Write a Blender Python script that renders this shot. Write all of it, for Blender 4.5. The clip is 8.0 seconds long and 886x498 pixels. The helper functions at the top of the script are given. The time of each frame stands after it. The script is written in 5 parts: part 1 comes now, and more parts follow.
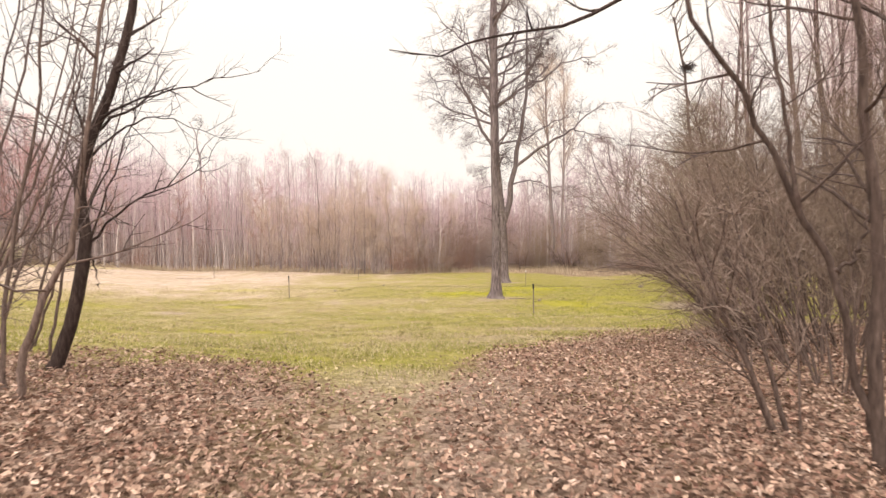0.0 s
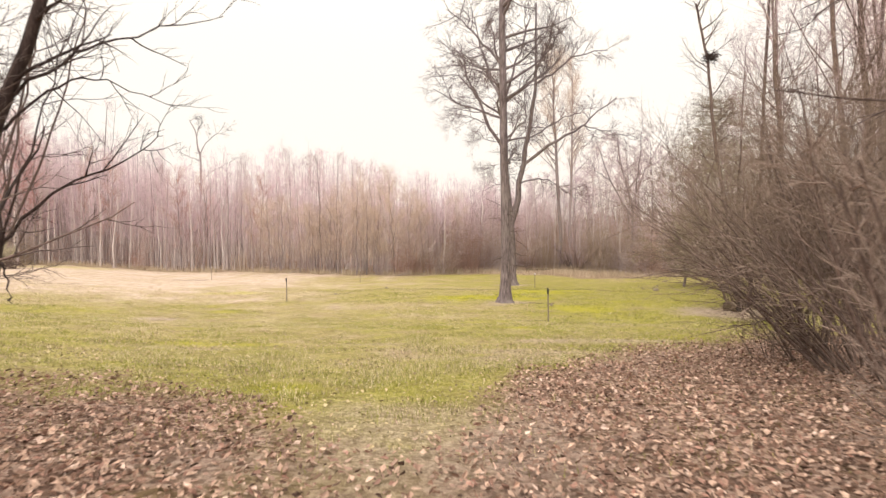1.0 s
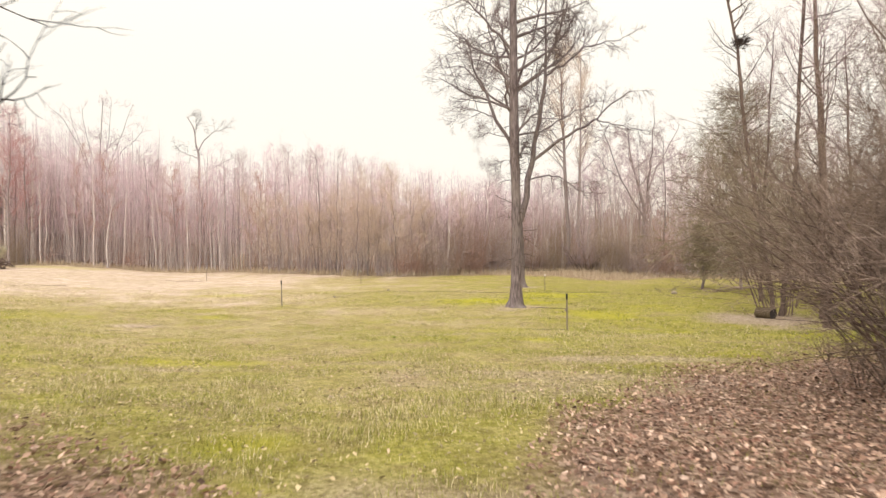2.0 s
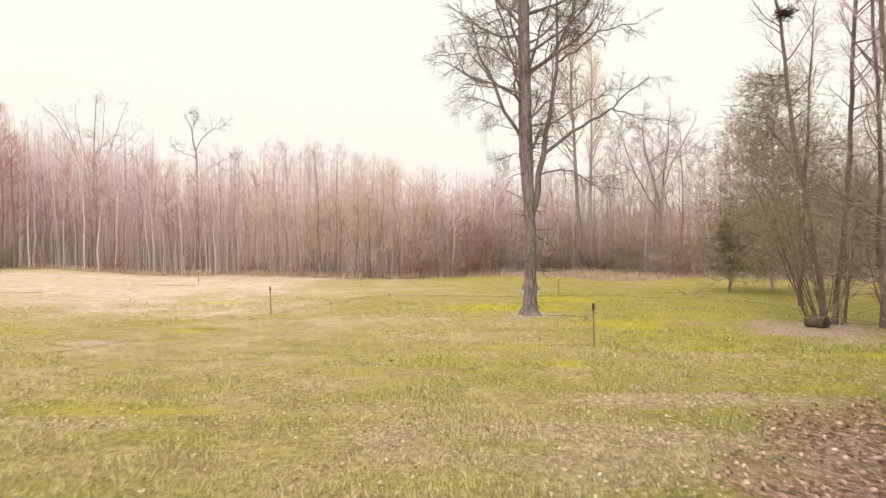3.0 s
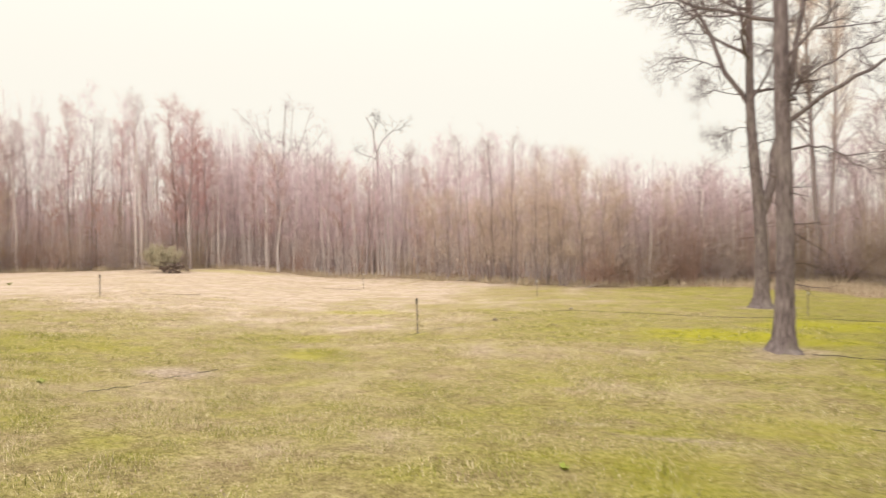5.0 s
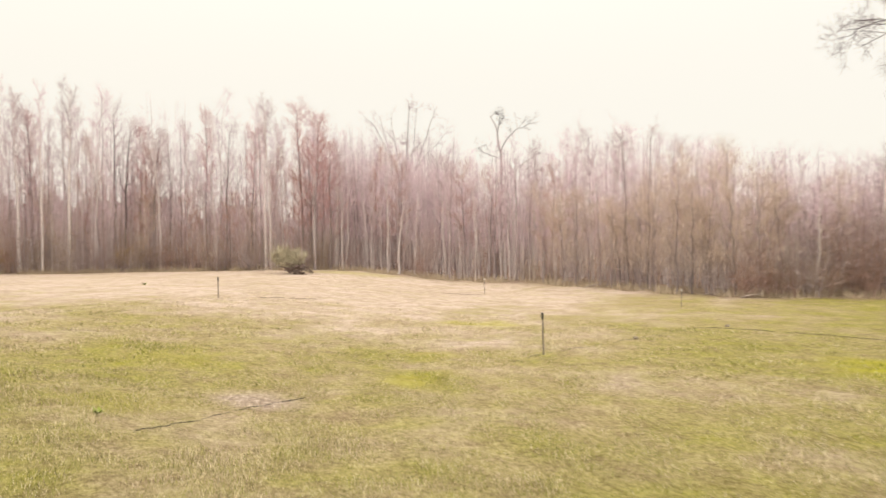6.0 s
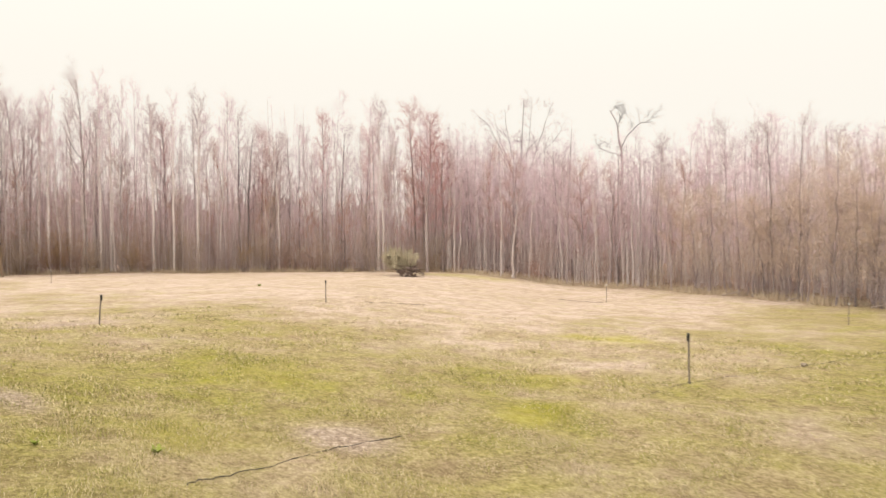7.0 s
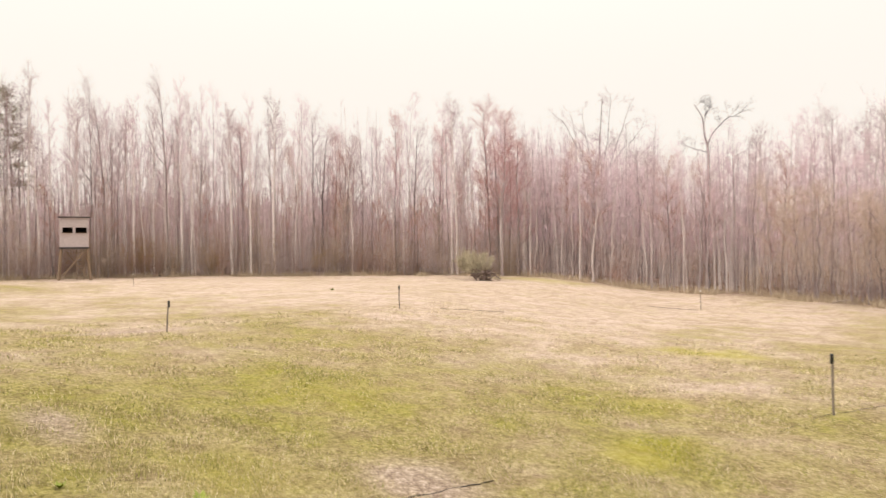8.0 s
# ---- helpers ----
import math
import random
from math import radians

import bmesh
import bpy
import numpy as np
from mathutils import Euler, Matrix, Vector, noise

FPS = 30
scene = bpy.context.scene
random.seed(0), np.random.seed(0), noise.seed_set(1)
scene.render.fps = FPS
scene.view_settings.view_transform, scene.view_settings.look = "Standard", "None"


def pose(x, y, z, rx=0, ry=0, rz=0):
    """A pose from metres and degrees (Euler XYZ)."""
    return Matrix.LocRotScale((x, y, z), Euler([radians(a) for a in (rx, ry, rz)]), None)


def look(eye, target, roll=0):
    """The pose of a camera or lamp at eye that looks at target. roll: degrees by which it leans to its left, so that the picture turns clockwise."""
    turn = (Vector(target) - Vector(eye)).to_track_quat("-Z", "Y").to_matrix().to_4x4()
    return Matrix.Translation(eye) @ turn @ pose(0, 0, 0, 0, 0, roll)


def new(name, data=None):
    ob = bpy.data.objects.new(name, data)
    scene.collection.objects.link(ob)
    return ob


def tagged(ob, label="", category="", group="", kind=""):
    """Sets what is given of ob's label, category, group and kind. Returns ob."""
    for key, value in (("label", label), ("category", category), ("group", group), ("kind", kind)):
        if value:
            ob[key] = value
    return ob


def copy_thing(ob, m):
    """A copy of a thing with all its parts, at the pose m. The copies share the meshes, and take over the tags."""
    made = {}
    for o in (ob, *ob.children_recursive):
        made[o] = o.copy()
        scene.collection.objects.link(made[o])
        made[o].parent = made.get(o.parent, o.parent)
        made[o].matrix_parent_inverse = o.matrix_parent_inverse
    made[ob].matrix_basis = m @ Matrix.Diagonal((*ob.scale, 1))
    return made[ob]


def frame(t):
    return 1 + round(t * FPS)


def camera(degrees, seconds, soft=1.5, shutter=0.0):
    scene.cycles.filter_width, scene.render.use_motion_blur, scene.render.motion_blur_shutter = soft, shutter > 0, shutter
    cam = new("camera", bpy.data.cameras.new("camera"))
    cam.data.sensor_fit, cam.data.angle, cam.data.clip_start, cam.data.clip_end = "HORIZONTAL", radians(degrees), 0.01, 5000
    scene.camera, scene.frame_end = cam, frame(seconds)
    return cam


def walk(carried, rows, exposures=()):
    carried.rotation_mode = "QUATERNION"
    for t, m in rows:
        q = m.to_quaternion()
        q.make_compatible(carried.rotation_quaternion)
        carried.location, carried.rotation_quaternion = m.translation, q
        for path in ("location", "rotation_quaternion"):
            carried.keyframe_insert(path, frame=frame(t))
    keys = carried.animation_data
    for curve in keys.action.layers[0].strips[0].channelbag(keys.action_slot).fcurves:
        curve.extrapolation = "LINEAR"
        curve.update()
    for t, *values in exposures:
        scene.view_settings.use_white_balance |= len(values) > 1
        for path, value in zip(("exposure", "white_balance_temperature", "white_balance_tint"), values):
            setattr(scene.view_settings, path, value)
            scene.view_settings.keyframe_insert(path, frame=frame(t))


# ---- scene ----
cam = camera(69.5, 8.0, soft=1.4, shutter=0.4)
PATH = [
    (0, (0.125, -1.082, 1.473), (0.118, 0.918, 1.421), -0.5),
    (0.5, (0.058, -0.308, 1.466), (0.048, 1.691, 1.415), -0.5),
    (1, (-0.022, 0.476, 1.461), (-0.038, 2.475, 1.411), -0.4),
    (1.5, (-0.104, 1.338, 1.458), (-0.132, 3.337, 1.407), -0.5),
    (1.7, (-0.163, 1.708, 1.449), (-0.184, 3.708, 1.398), -0.3),
    (3, (-0.249, 4.832, 1.508), (-0.286, 6.831, 1.452), -0.8),
    (3.5, (-0.313, 6.317, 1.469), (-0.373, 8.316, 1.414), -0.9),
    (4, (-0.393, 7.881, 1.404), (-0.499, 9.878, 1.353), -1.0),
    (4.5, (-0.534, 9.38, 1.361), (-0.824, 11.359, 1.317), -0.8),
    (5, (-0.747, 10.707, 1.324), (-1.346, 12.615, 1.286), -0.8),
    (5.2, (-0.878, 11.186, 1.298), (-1.562, 13.065, 1.263), -0.7),
    (6.3, (-2.001, 13.812, 1.424), (-3.058, 15.51, 1.396), -0.6),
    (6.5, (-2.221, 14.19, 1.436), (-3.347, 15.843, 1.409), -0.5),
    (7, (-2.827, 14.892, 1.472), (-4.077, 16.454, 1.449), -0.5),
    (7.5, (-3.44, 15.462, 1.479), (-4.772, 16.955, 1.462), -0.6),
    (8, (-4.073, 15.931, 1.477), (-5.489, 17.344, 1.465), -0.7),
]
walk(cam, [(t, look(eye, target, roll)) for t, eye, target, roll in PATH], [(0.0, 0.02, 6580, 16), (2.0, -0.02, 6550, 11), (3.5, -0.1, 6550, 9), (5.0, -0.13, 6550, 9.5), (6.5, -0.14, 6550, 11), (7.2, -0.14, 6550, 12), (8.0, -0.14, 6550, 14)])

# ---------------------------------------------------------------- sky and sun: bright thin overcast
SUN_UP, SUN_ROUND = 35.0, 205.0
world = bpy.data.worlds.new("overcast_sky")
scene.world = world
world.use_nodes = True
wn, wl = world.node_tree.nodes, world.node_tree.links
wn.clear()
sky = wn.new("ShaderNodeTexSky")
sky.sky_type, sky.sun_disc = "NISHITA", False
sky.sun_elevation, sky.sun_rotation = radians(SUN_UP), radians(SUN_ROUND)
sky.air_density, sky.dust_density = 1.0, 4.0
skyback = wn.new("ShaderNodeBackground")
skyback.inputs["Strength"].default_value = 0.012
wl.new(sky.outputs["Color"], skyback.inputs["Color"])
wcoord = wn.new("ShaderNodeTexCoord")
wsep = wn.new("ShaderNodeSeparateXYZ")
wl.new(wcoord.outputs["Generated"], wsep.inputs[0])
wup = wn.new("ShaderNodeMath")
wup.operation, wup.use_clamp = "MAXIMUM", True
wup.inputs[1].default_value = 0.0
wl.new(wsep.outputs["Z"], wup.inputs[0])
wpow = wn.new("ShaderNodeMath")
wpow.operation = "POWER"
wpow.inputs[1].default_value = 3.0
wl.new(wup.outputs[0], wpow.inputs[0])
wmul = wn.new("ShaderNodeMath")
wmul.operation = "MULTIPLY_ADD"
wmul.inputs[1].default_value, wmul.inputs[2].default_value = 2.5, 1.035
wl.new(wpow.outputs[0], wmul.inputs[0])
cloud = wn.new("ShaderNodeBackground")
cloud.inputs["Color"].default_value = (1.0, 0.953, 0.845, 1)
wl.new(wmul.outputs[0], cloud.inputs["Strength"])
wadd = wn.new("ShaderNodeAddShader")
wl.new(cloud.outputs[0], wadd.inputs[0])
wl.new(skyback.outputs[0], wadd.inputs[1])
wout = wn.new("ShaderNodeOutputWorld")
wl.new(wadd.outputs[0], wout.inputs["Surface"])

sun_data = bpy.data.lights.new("sun", "SUN")
sun_data.energy, sun_data.angle, sun_data.color = 1.5, radians(25), (1.0, 0.95, 0.87)
sun = new("sun", sun_data)
sun.matrix_basis = pose(0, 0, 40, 90 - SUN_UP, 0, -SUN_ROUND + 180)

# ---------------------------------------------------------------- materials
def nodes_of(name, rough=0.9, spec=0.2):
    m = bpy.data.materials.new(name)
    m.use_nodes = True
    nt = m.node_tree
    b = nt.nodes["Principled BSDF"]
    b.inputs["Roughness"].default_value = rough
    b.inputs["Specular IOR Level"].default_value = spec
    return m, nt, b


def coords(nt, scale=(1, 1, 1), kind="Object"):
    c = nt.nodes.new("ShaderNodeTexCoord")
    mp = nt.nodes.new("ShaderNodeMapping")
    mp.inputs["Scale"].default_value = scale
    nt.links.new(c.outputs[kind], mp.inputs["Vector"])
    return mp.outputs[0]


def noise_of(nt, vec, scale, detail=4.0, rough=0.6):
    n = nt.nodes.new("ShaderNodeTexNoise")
    n.inputs["Scale"].default_value = scale
    n.inputs["Detail"].default_value = detail
    n.inputs["Roughness"].default_value = rough
    nt.links.new(vec, n.inputs["Vector"])
    return n.outputs["Fac"]


def ramp(nt, fac, stops):
    r = nt.nodes.new("ShaderNodeValToRGB")
    while len(r.color_ramp.elements) < len(stops):
        r.color_ramp.elements.new(0.5)
    for e, (p, c) in zip(r.color_ramp.elements, stops):
        e.position, e.color = p, (*c, 1)
    nt.links.new(fac, r.inputs[0])
    return r.outputs[0]


def mixed(nt, fac, a, b, how="MIX"):
    m = nt.nodes.new("ShaderNodeMix")
    m.data_type, m.blend_type = "RGBA", how
    for sock, v in ((m.inputs[0], fac), (m.inputs[6], a), (m.inputs[7], b)):
        if isinstance(v, (int, float)):
            sock.default_value = v
        elif isinstance(v, tuple):
            sock.default_value = (*v, 1)
        else:
            nt.links.new(v, sock)
    return m.outputs[2]


def math_of(nt, how, a, b=0.0, clamp=False):
    m = nt.nodes.new("ShaderNodeMath")
    m.operation, m.use_clamp = how, clamp
    for sock, v in ((m.inputs[0], a), (m.inputs[1], b)):
        if isinstance(v, (int, float)):
            sock.default_value = v
        else:
            nt.links.new(v, sock)
    return m.outputs[0]


def bumped(nt, b, height, strength=0.5, distance=0.02):
    n = nt.nodes.new("ShaderNodeBump")
    n.inputs["Strength"].default_value, n.inputs["Distance"].default_value = strength, distance
    nt.links.new(height, n.inputs["Height"])
    nt.links.new(n.outputs[0], b.inputs["Normal"])


def attribute(nt, name):
    a = nt.nodes.new("ShaderNodeAttribute")
    a.attribute_name = name
    return a


def bark(name, dark, mid, light, stretch=(9, 9, 1.4), vary=0.25, bump=0.02, moss_on=True):
    m, nt, b = nodes_of(name)
    v = coords(nt, stretch)
    f = noise_of(nt, v, 2.2, 6, 0.65)
    c = ramp(nt, f, [(0.3, dark), (0.5, mid), (0.72, light)])
    lichen = noise_of(nt, coords(nt, (1, 1, 0.6)), 1.3, 3)
    if moss_on:
        c = mixed(nt, ramp(nt, lichen, [(0.52, (0, 0, 0)), (0.66, (0.45, 0.45, 0.45))]), c, (0.27, 0.235, 0.21))
    info = nt.nodes.new("ShaderNodeObjectInfo")
    tone = nt.nodes.new("ShaderNodeHueSaturation")
    val = nt.nodes.new("ShaderNodeMapRange")
    val.inputs["To Min"].default_value, val.inputs["To Max"].default_value = 1 - vary, 1 + vary
    nt.links.new(info.outputs["Random"], val.inputs[0])
    nt.links.new(val.outputs[0], tone.inputs["Value"])
    nt.links.new(c, tone.inputs["Color"])
    nt.links.new(tone.outputs[0], b.inputs["Base Color"])
    bumped(nt, b, f, 0.7, bump)
    return m


def birch_bark(name, pale, dark, many=False, browned=0.45):
    m, nt, b = nodes_of(name, 0.75)
    f = noise_of(nt, coords(nt, (3, 3, 14)), 1.6, 5, 0.7)
    c = ramp(nt, f, [(0.34, dark), (0.44, pale), (0.8, tuple(0.86 * k for k in pale))])
    big = noise_of(nt, coords(nt, (2, 2, 0.35)), 1.1, 2)
    c = mixed(nt, ramp(nt, big, [(0.46, (0, 0, 0)), (0.7, (0.5, 0.5, 0.5))]), c, tuple(0.5 * k for k in pale))
    if many:
        pick = nt.nodes.new("ShaderNodeNewGeometry").outputs["Random Per Island"]
    else:
        pick = nt.nodes.new("ShaderNodeObjectInfo").outputs["Random"]
    c = mixed(nt, math_of(nt, "MULTIPLY", pick, browned), c, (0.25, 0.2, 0.185))
    nt.links.new(c, b.inputs["Base Color"])
    bumped(nt, b, f, 0.3, 0.01)
    return m


def twig_mat(name, a, c2, vary=0.3):
    m, nt, b = nodes_of(name)
    g = nt.nodes.new("ShaderNodeNewGeometry")
    info = nt.nodes.new("ShaderNodeObjectInfo")
    c = mixed(nt, g.outputs["Random Per Island"], a, c2)
    c = mixed(nt, math_of(nt, "MULTIPLY", info.outputs["Random"], vary), c, tuple(1.5 * k for k in c2))
    nt.links.new(c, b.inputs["Base Color"])
    return m


def tinted(name, rough=0.85, spec=0.2, grain=40.0, depth=0.3, see=0.0):
    m, nt, b = nodes_of(name, rough, spec)
    a = attribute(nt, "tint")
    f = noise_of(nt, coords(nt), grain, 3)
    c = mixed(nt, depth, a.outputs["Color"], ramp(nt, f, [(0.3, (0.25, 0.22, 0.2)), (0.7, (1.0, 1.0, 1.0))]), "MULTIPLY")
    nt.links.new(c, b.inputs["Base Color"])
    if see:
        b.inputs["Transmission Weight"].default_value = 0.0
        b.inputs["Subsurface Weight"].default_value = see
        b.inputs["Subsurface Radius"].default_value = (0.02, 0.02, 0.01)
    return m


def plain(name, colour, rough=0.6, spec=0.3, grain=25.0, spread=0.3, bump=0.3):
    m, nt, b = nodes_of(name, rough, spec)
    f = noise_of(nt, coords(nt), grain, 5)
    lo, hi = tuple((1 - spread) * k for k in colour), tuple(min(1, (1 + spread) * k) for k in colour)
    c = ramp(nt, f, [(0.3, lo), (0.7, hi)])
    wear = noise_of(nt, coords(nt), grain * 0.12, 3)
    c = mixed(nt, ramp(nt, wear, [(0.45, (0, 0, 0)), (0.75, (0.5, 0.5, 0.5))]), c, lo)
    nt.links.new(c, b.inputs["Base Color"])
    bumped(nt, b, f, bump, 0.006)
    return m


def ground_material():
    m, nt, b = nodes_of("field_ground", 0.95, 0.1)
    v = coords(nt)
    fine, mid, big = noise_of(nt, v, 30, 6, 0.75), noise_of(nt, v, 2.6, 6, 0.65), noise_of(nt, v, 0.3, 4)
    fleck = noise_of(nt, v, 11, 4, 0.8)
    grain = math_of(nt, "ADD", math_of(nt, "MULTIPLY", fine, 0.5), math_of(nt, "MULTIPLY", fleck, 0.5))
    straw = ramp(nt, grain, [(0.36, (0.17, 0.12, 0.06)), (0.48, (0.38, 0.29, 0.18)), (0.6, (0.62, 0.495, 0.335))])
    pinkish = ramp(nt, grain, [(0.38, (0.40, 0.29, 0.22)), (0.5, (0.575, 0.46, 0.385)), (0.62, (0.70, 0.58, 0.492))])
    dry = math_of(nt, "MULTIPLY", math_of(nt, "SUBTRACT", 0.42, attribute(nt, "green").outputs["Fac"]), 1.6)
    dry = math_of(nt, "ADD", dry, ramp(nt, big, [(0.42, (0, 0, 0)), (0.62, (0.4, 0.4, 0.4))]), True)
    straw = mixed(nt, dry, straw, pinkish)
    green = ramp(nt, grain, [(0.36, (0.11, 0.10, 0.015)), (0.48, (0.265, 0.245, 0.05)), (0.6, (0.45, 0.395, 0.125))])
    sway = math_of(nt, "MULTIPLY", math_of(nt, "SUBTRACT", noise_of(nt, v, 0.95, 5, 0.6), 0.52), 1.9)
    gfac = math_of(nt, "ADD", math_of(nt, "ADD", attribute(nt, "green").outputs["Fac"], sway), math_of(nt, "MULTIPLY", math_of(nt, "SUBTRACT", mid, 0.5), 1.2), True)
    c = mixed(nt, gfac, straw, green)
    # shade of hollows between tufts, painted as dark mottling over the grass colour
    hollow = ramp(nt, noise_of(nt, v, 1.9, 7, 0.72), [(0.38, (0.5, 0.45, 0.36)), (0.55, (1, 1, 1))])
    c = mixed(nt, 0.55, c, hollow, "MULTIPLY")
    moss = ramp(nt, mid, [(0.3, (0.30, 0.285, 0.01)), (0.7, (0.46, 0.43, 0.025))])
    c = mixed(nt, math_of(nt, "MULTIPLY", attribute(nt, "moss").outputs["Fac"], 0.85), c, moss)
    vor = nt.nodes.new("ShaderNodeTexVoronoi")
    vor.inputs["Scale"].default_value, vor.inputs["Randomness"].default_value = 22, 1
    nt.links.new(v, vor.inputs["Vector"])
    sep = nt.nodes.new("ShaderNodeSeparateColor")
    nt.links.new(vor.outputs["Color"], sep.inputs[0])
    leaf = ramp(nt, sep.outputs[0], [(0.0, (0.11, 0.064, 0.046)), (0.35, (0.23, 0.144, 0.106)), (0.7, (0.37, 0.25, 0.195)), (1.0, (0.53, 0.39, 0.315))])
    leaf = mixed(nt, 0.35, leaf, ramp(nt, fine, [(0.3, (0.15, 0.12, 0.1)), (0.7, (1, 1, 1))]), "MULTIPLY")
    lf = math_of(nt, "ADD", attribute(nt, "litter").outputs["Fac"], math_of(nt, "MULTIPLY", math_of(nt, "SUBTRACT", mid, 0.5), 0.9), True)
    c = mixed(nt, lf, c, leaf)
    earth = ramp(nt, grain, [(0.38, (0.2, 0.14, 0.105)), (0.5, (0.36, 0.275, 0.22)), (0.6, (0.70, 0.57, 0.47))])
    df = math_of(nt, "ADD", attribute(nt, "dirt").outputs["Fac"], math_of(nt, "MULTIPLY", math_of(nt, "SUBTRACT", mid, 0.5), 0.8), True)
    c = mixed(nt, math_of(nt, "MULTIPLY", df, 0.9), c, earth)
    nt.links.new(c, b.inputs["Base Color"])
    bumped(nt, b, math_of(nt, "ADD", fine, mid), 0.8, 0.05)
    return m


M_GROUND = ground_material()
M_OAK = bark("oak_bark", (0.062, 0.048, 0.049), (0.182, 0.145, 0.147), (0.35, 0.29, 0.29), (8, 8, 1.2), 0.05, 0.03)
M_DARKBARK = bark("dark_wet_bark", (0.022, 0.015, 0.013), (0.05, 0.034, 0.03), (0.1, 0.072, 0.062), (14, 14, 3), 0.2, 0.02, False)
M_BROWNBARK = bark("brown_shrub_bark", (0.07, 0.05, 0.042), (0.145, 0.104, 0.088), (0.25, 0.185, 0.158), (20, 20, 4), 0.25, 0.01, False)
M_MIDBARK = bark("dull_brown_bark", (0.04, 0.028, 0.024), (0.09, 0.063, 0.053), (0.16, 0.118, 0.1), (16, 16, 3), 0.15, 0.015, False)
M_GREYBARK = bark("grey_bark", (0.15, 0.12, 0.116), (0.295, 0.242, 0.238), (0.43, 0.362, 0.358), (12, 12, 2), 0.35)
M_PALEBARK = birch_bark("pale_bark", (0.76, 0.68, 0.66), (0.18, 0.15, 0.135), False, 0.3)
# pale bark, lightened further to put distance haze into the deep trunks
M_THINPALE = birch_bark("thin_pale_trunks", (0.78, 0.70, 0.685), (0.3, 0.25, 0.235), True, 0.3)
M_WHITEBARK = birch_bark("white_birch_bark", (0.86, 0.79, 0.77), (0.2, 0.16, 0.14), False, 0.15)
M_TWIG = twig_mat("brown_twigs", (0.33, 0.25, 0.25), (0.54, 0.43, 0.44))
# pinkish-lilac lift in this twig colour stands in for haze
M_TWIGPALE = twig_mat("pale_pinkish_haze_twigs", (0.51, 0.385, 0.415), (0.73, 0.585, 0.63))
M_TWIGRED = twig_mat("red_budded_twigs", (0.42, 0.22, 0.21), (0.58, 0.35, 0.335), 0.1)
M_TWIGRUST = twig_mat("rusty_budding_twigs", (0.34, 0.19, 0.145), (0.50, 0.31, 0.245), 0.1)
# deep-wood twigs: milky lilac haze put into the base colour
M_TWIGMID = twig_mat("lilac_haze_twigs", (0.48, 0.37, 0.40), (0.73, 0.585, 0.635))
M_TWIGTAN = twig_mat("tan_budding_twigs", (0.42, 0.33, 0.27), (0.65, 0.53, 0.44), 0.15)
M_TWIGDARK = twig_mat("dark_oak_twigs", (0.075, 0.055, 0.05), (0.165, 0.125, 0.115), 0.1)
M_OAKTWIG = twig_mat("reddish_oak_twigs", (0.13, 0.09, 0.083), (0.27, 0.195, 0.185), 0.1)
M_SHRUB = twig_mat("olive_brown_shrub_twigs", (0.135, 0.098, 0.074), (0.25, 0.19, 0.148), 0.25)
M_SHRUBPALE = twig_mat("pale_brown_shrub_twigs", (0.19, 0.14, 0.115), (0.34, 0.26, 0.215), 0.2)
M_OLIVETWIG = twig_mat("olive_tan_twigs", (0.2, 0.165, 0.115), (0.34, 0.285, 0.21), 0.15)
M_BRUSH = twig_mat("undergrowth_stems", (0.285, 0.234, 0.226), (0.53, 0.44, 0.428), 0.1)
M_BRUSHTAN = twig_mat("tan_undergrowth_stems", (0.275, 0.21, 0.15), (0.48, 0.38, 0.29), 0.1)
M_BRUSHRUST = twig_mat("rusty_undergrowth_stems", (0.28, 0.175, 0.145), (0.46, 0.315, 0.265), 0.1)
M_DEADGRASS = twig_mat("bleached_dead_grass", (0.36, 0.285, 0.2), (0.58, 0.475, 0.35), 0.1)
M_TWIGYELLOW = twig_mat("yellowish_budding_twigs", (0.34, 0.22, 0.09), (0.5, 0.35, 0.17), 0.1)
M_NEEDLE = tinted("pine_needles", 0.7, 0.3, 60, 0.2)
M_BUSHLEAF = tinted("new_bush_leaves", 0.7, 0.3, 60, 0.2)
M_LEAF = tinted("fallen_leaves", 0.8, 0.25, 55, 0.35)
M_GRASS = tinted("grass_blades", 0.75, 0.25, 90, 0.15)
M_STAKE = plain("weathered_stake_wood", (0.2, 0.165, 0.14), 0.85)
M_BLACK = plain("black_plastic", (0.02, 0.02, 0.02), 0.45, 0.4)
M_WHITE = plain("white_plastic", (0.75, 0.73, 0.7), 0.45, 0.4, 25, 0.1)
M_WIRE = plain("dark_cable", (0.045, 0.038, 0.034), 0.6)
M_PLY = plain("faded_plywood_paint", (0.48, 0.415, 0.42), 0.8, 0.2, 9, 0.18)
M_ROOF = plain("dark_roofing", (0.07, 0.06, 0.06), 0.85, 0.2, 14)
M_LUMBER = plain("raw_lumber", (0.25, 0.18, 0.125), 0.85, 0.2, 12)
M_INSIDE = plain("dark_inside_boards", (0.05, 0.042, 0.04), 0.9, 0.1, 8)
M_ROCK = plain("grey_fieldstone", (0.3, 0.245, 0.185), 0.9, 0.2, 14)
M_LOG = plain("mossy_log_bark", (0.11, 0.085, 0.055), 0.95, 0.1, 18, 0.4, 0.8)
M_DEADWOOD = plain("bleached_dead_wood", (0.4, 0.33, 0.28), 0.9, 0.1, 16, 0.3)
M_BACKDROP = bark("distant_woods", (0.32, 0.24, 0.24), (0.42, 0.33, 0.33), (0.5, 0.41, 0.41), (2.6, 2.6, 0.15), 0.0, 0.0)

# ---------------------------------------------------------------- mesh helpers
rng = np.random.default_rng(7)


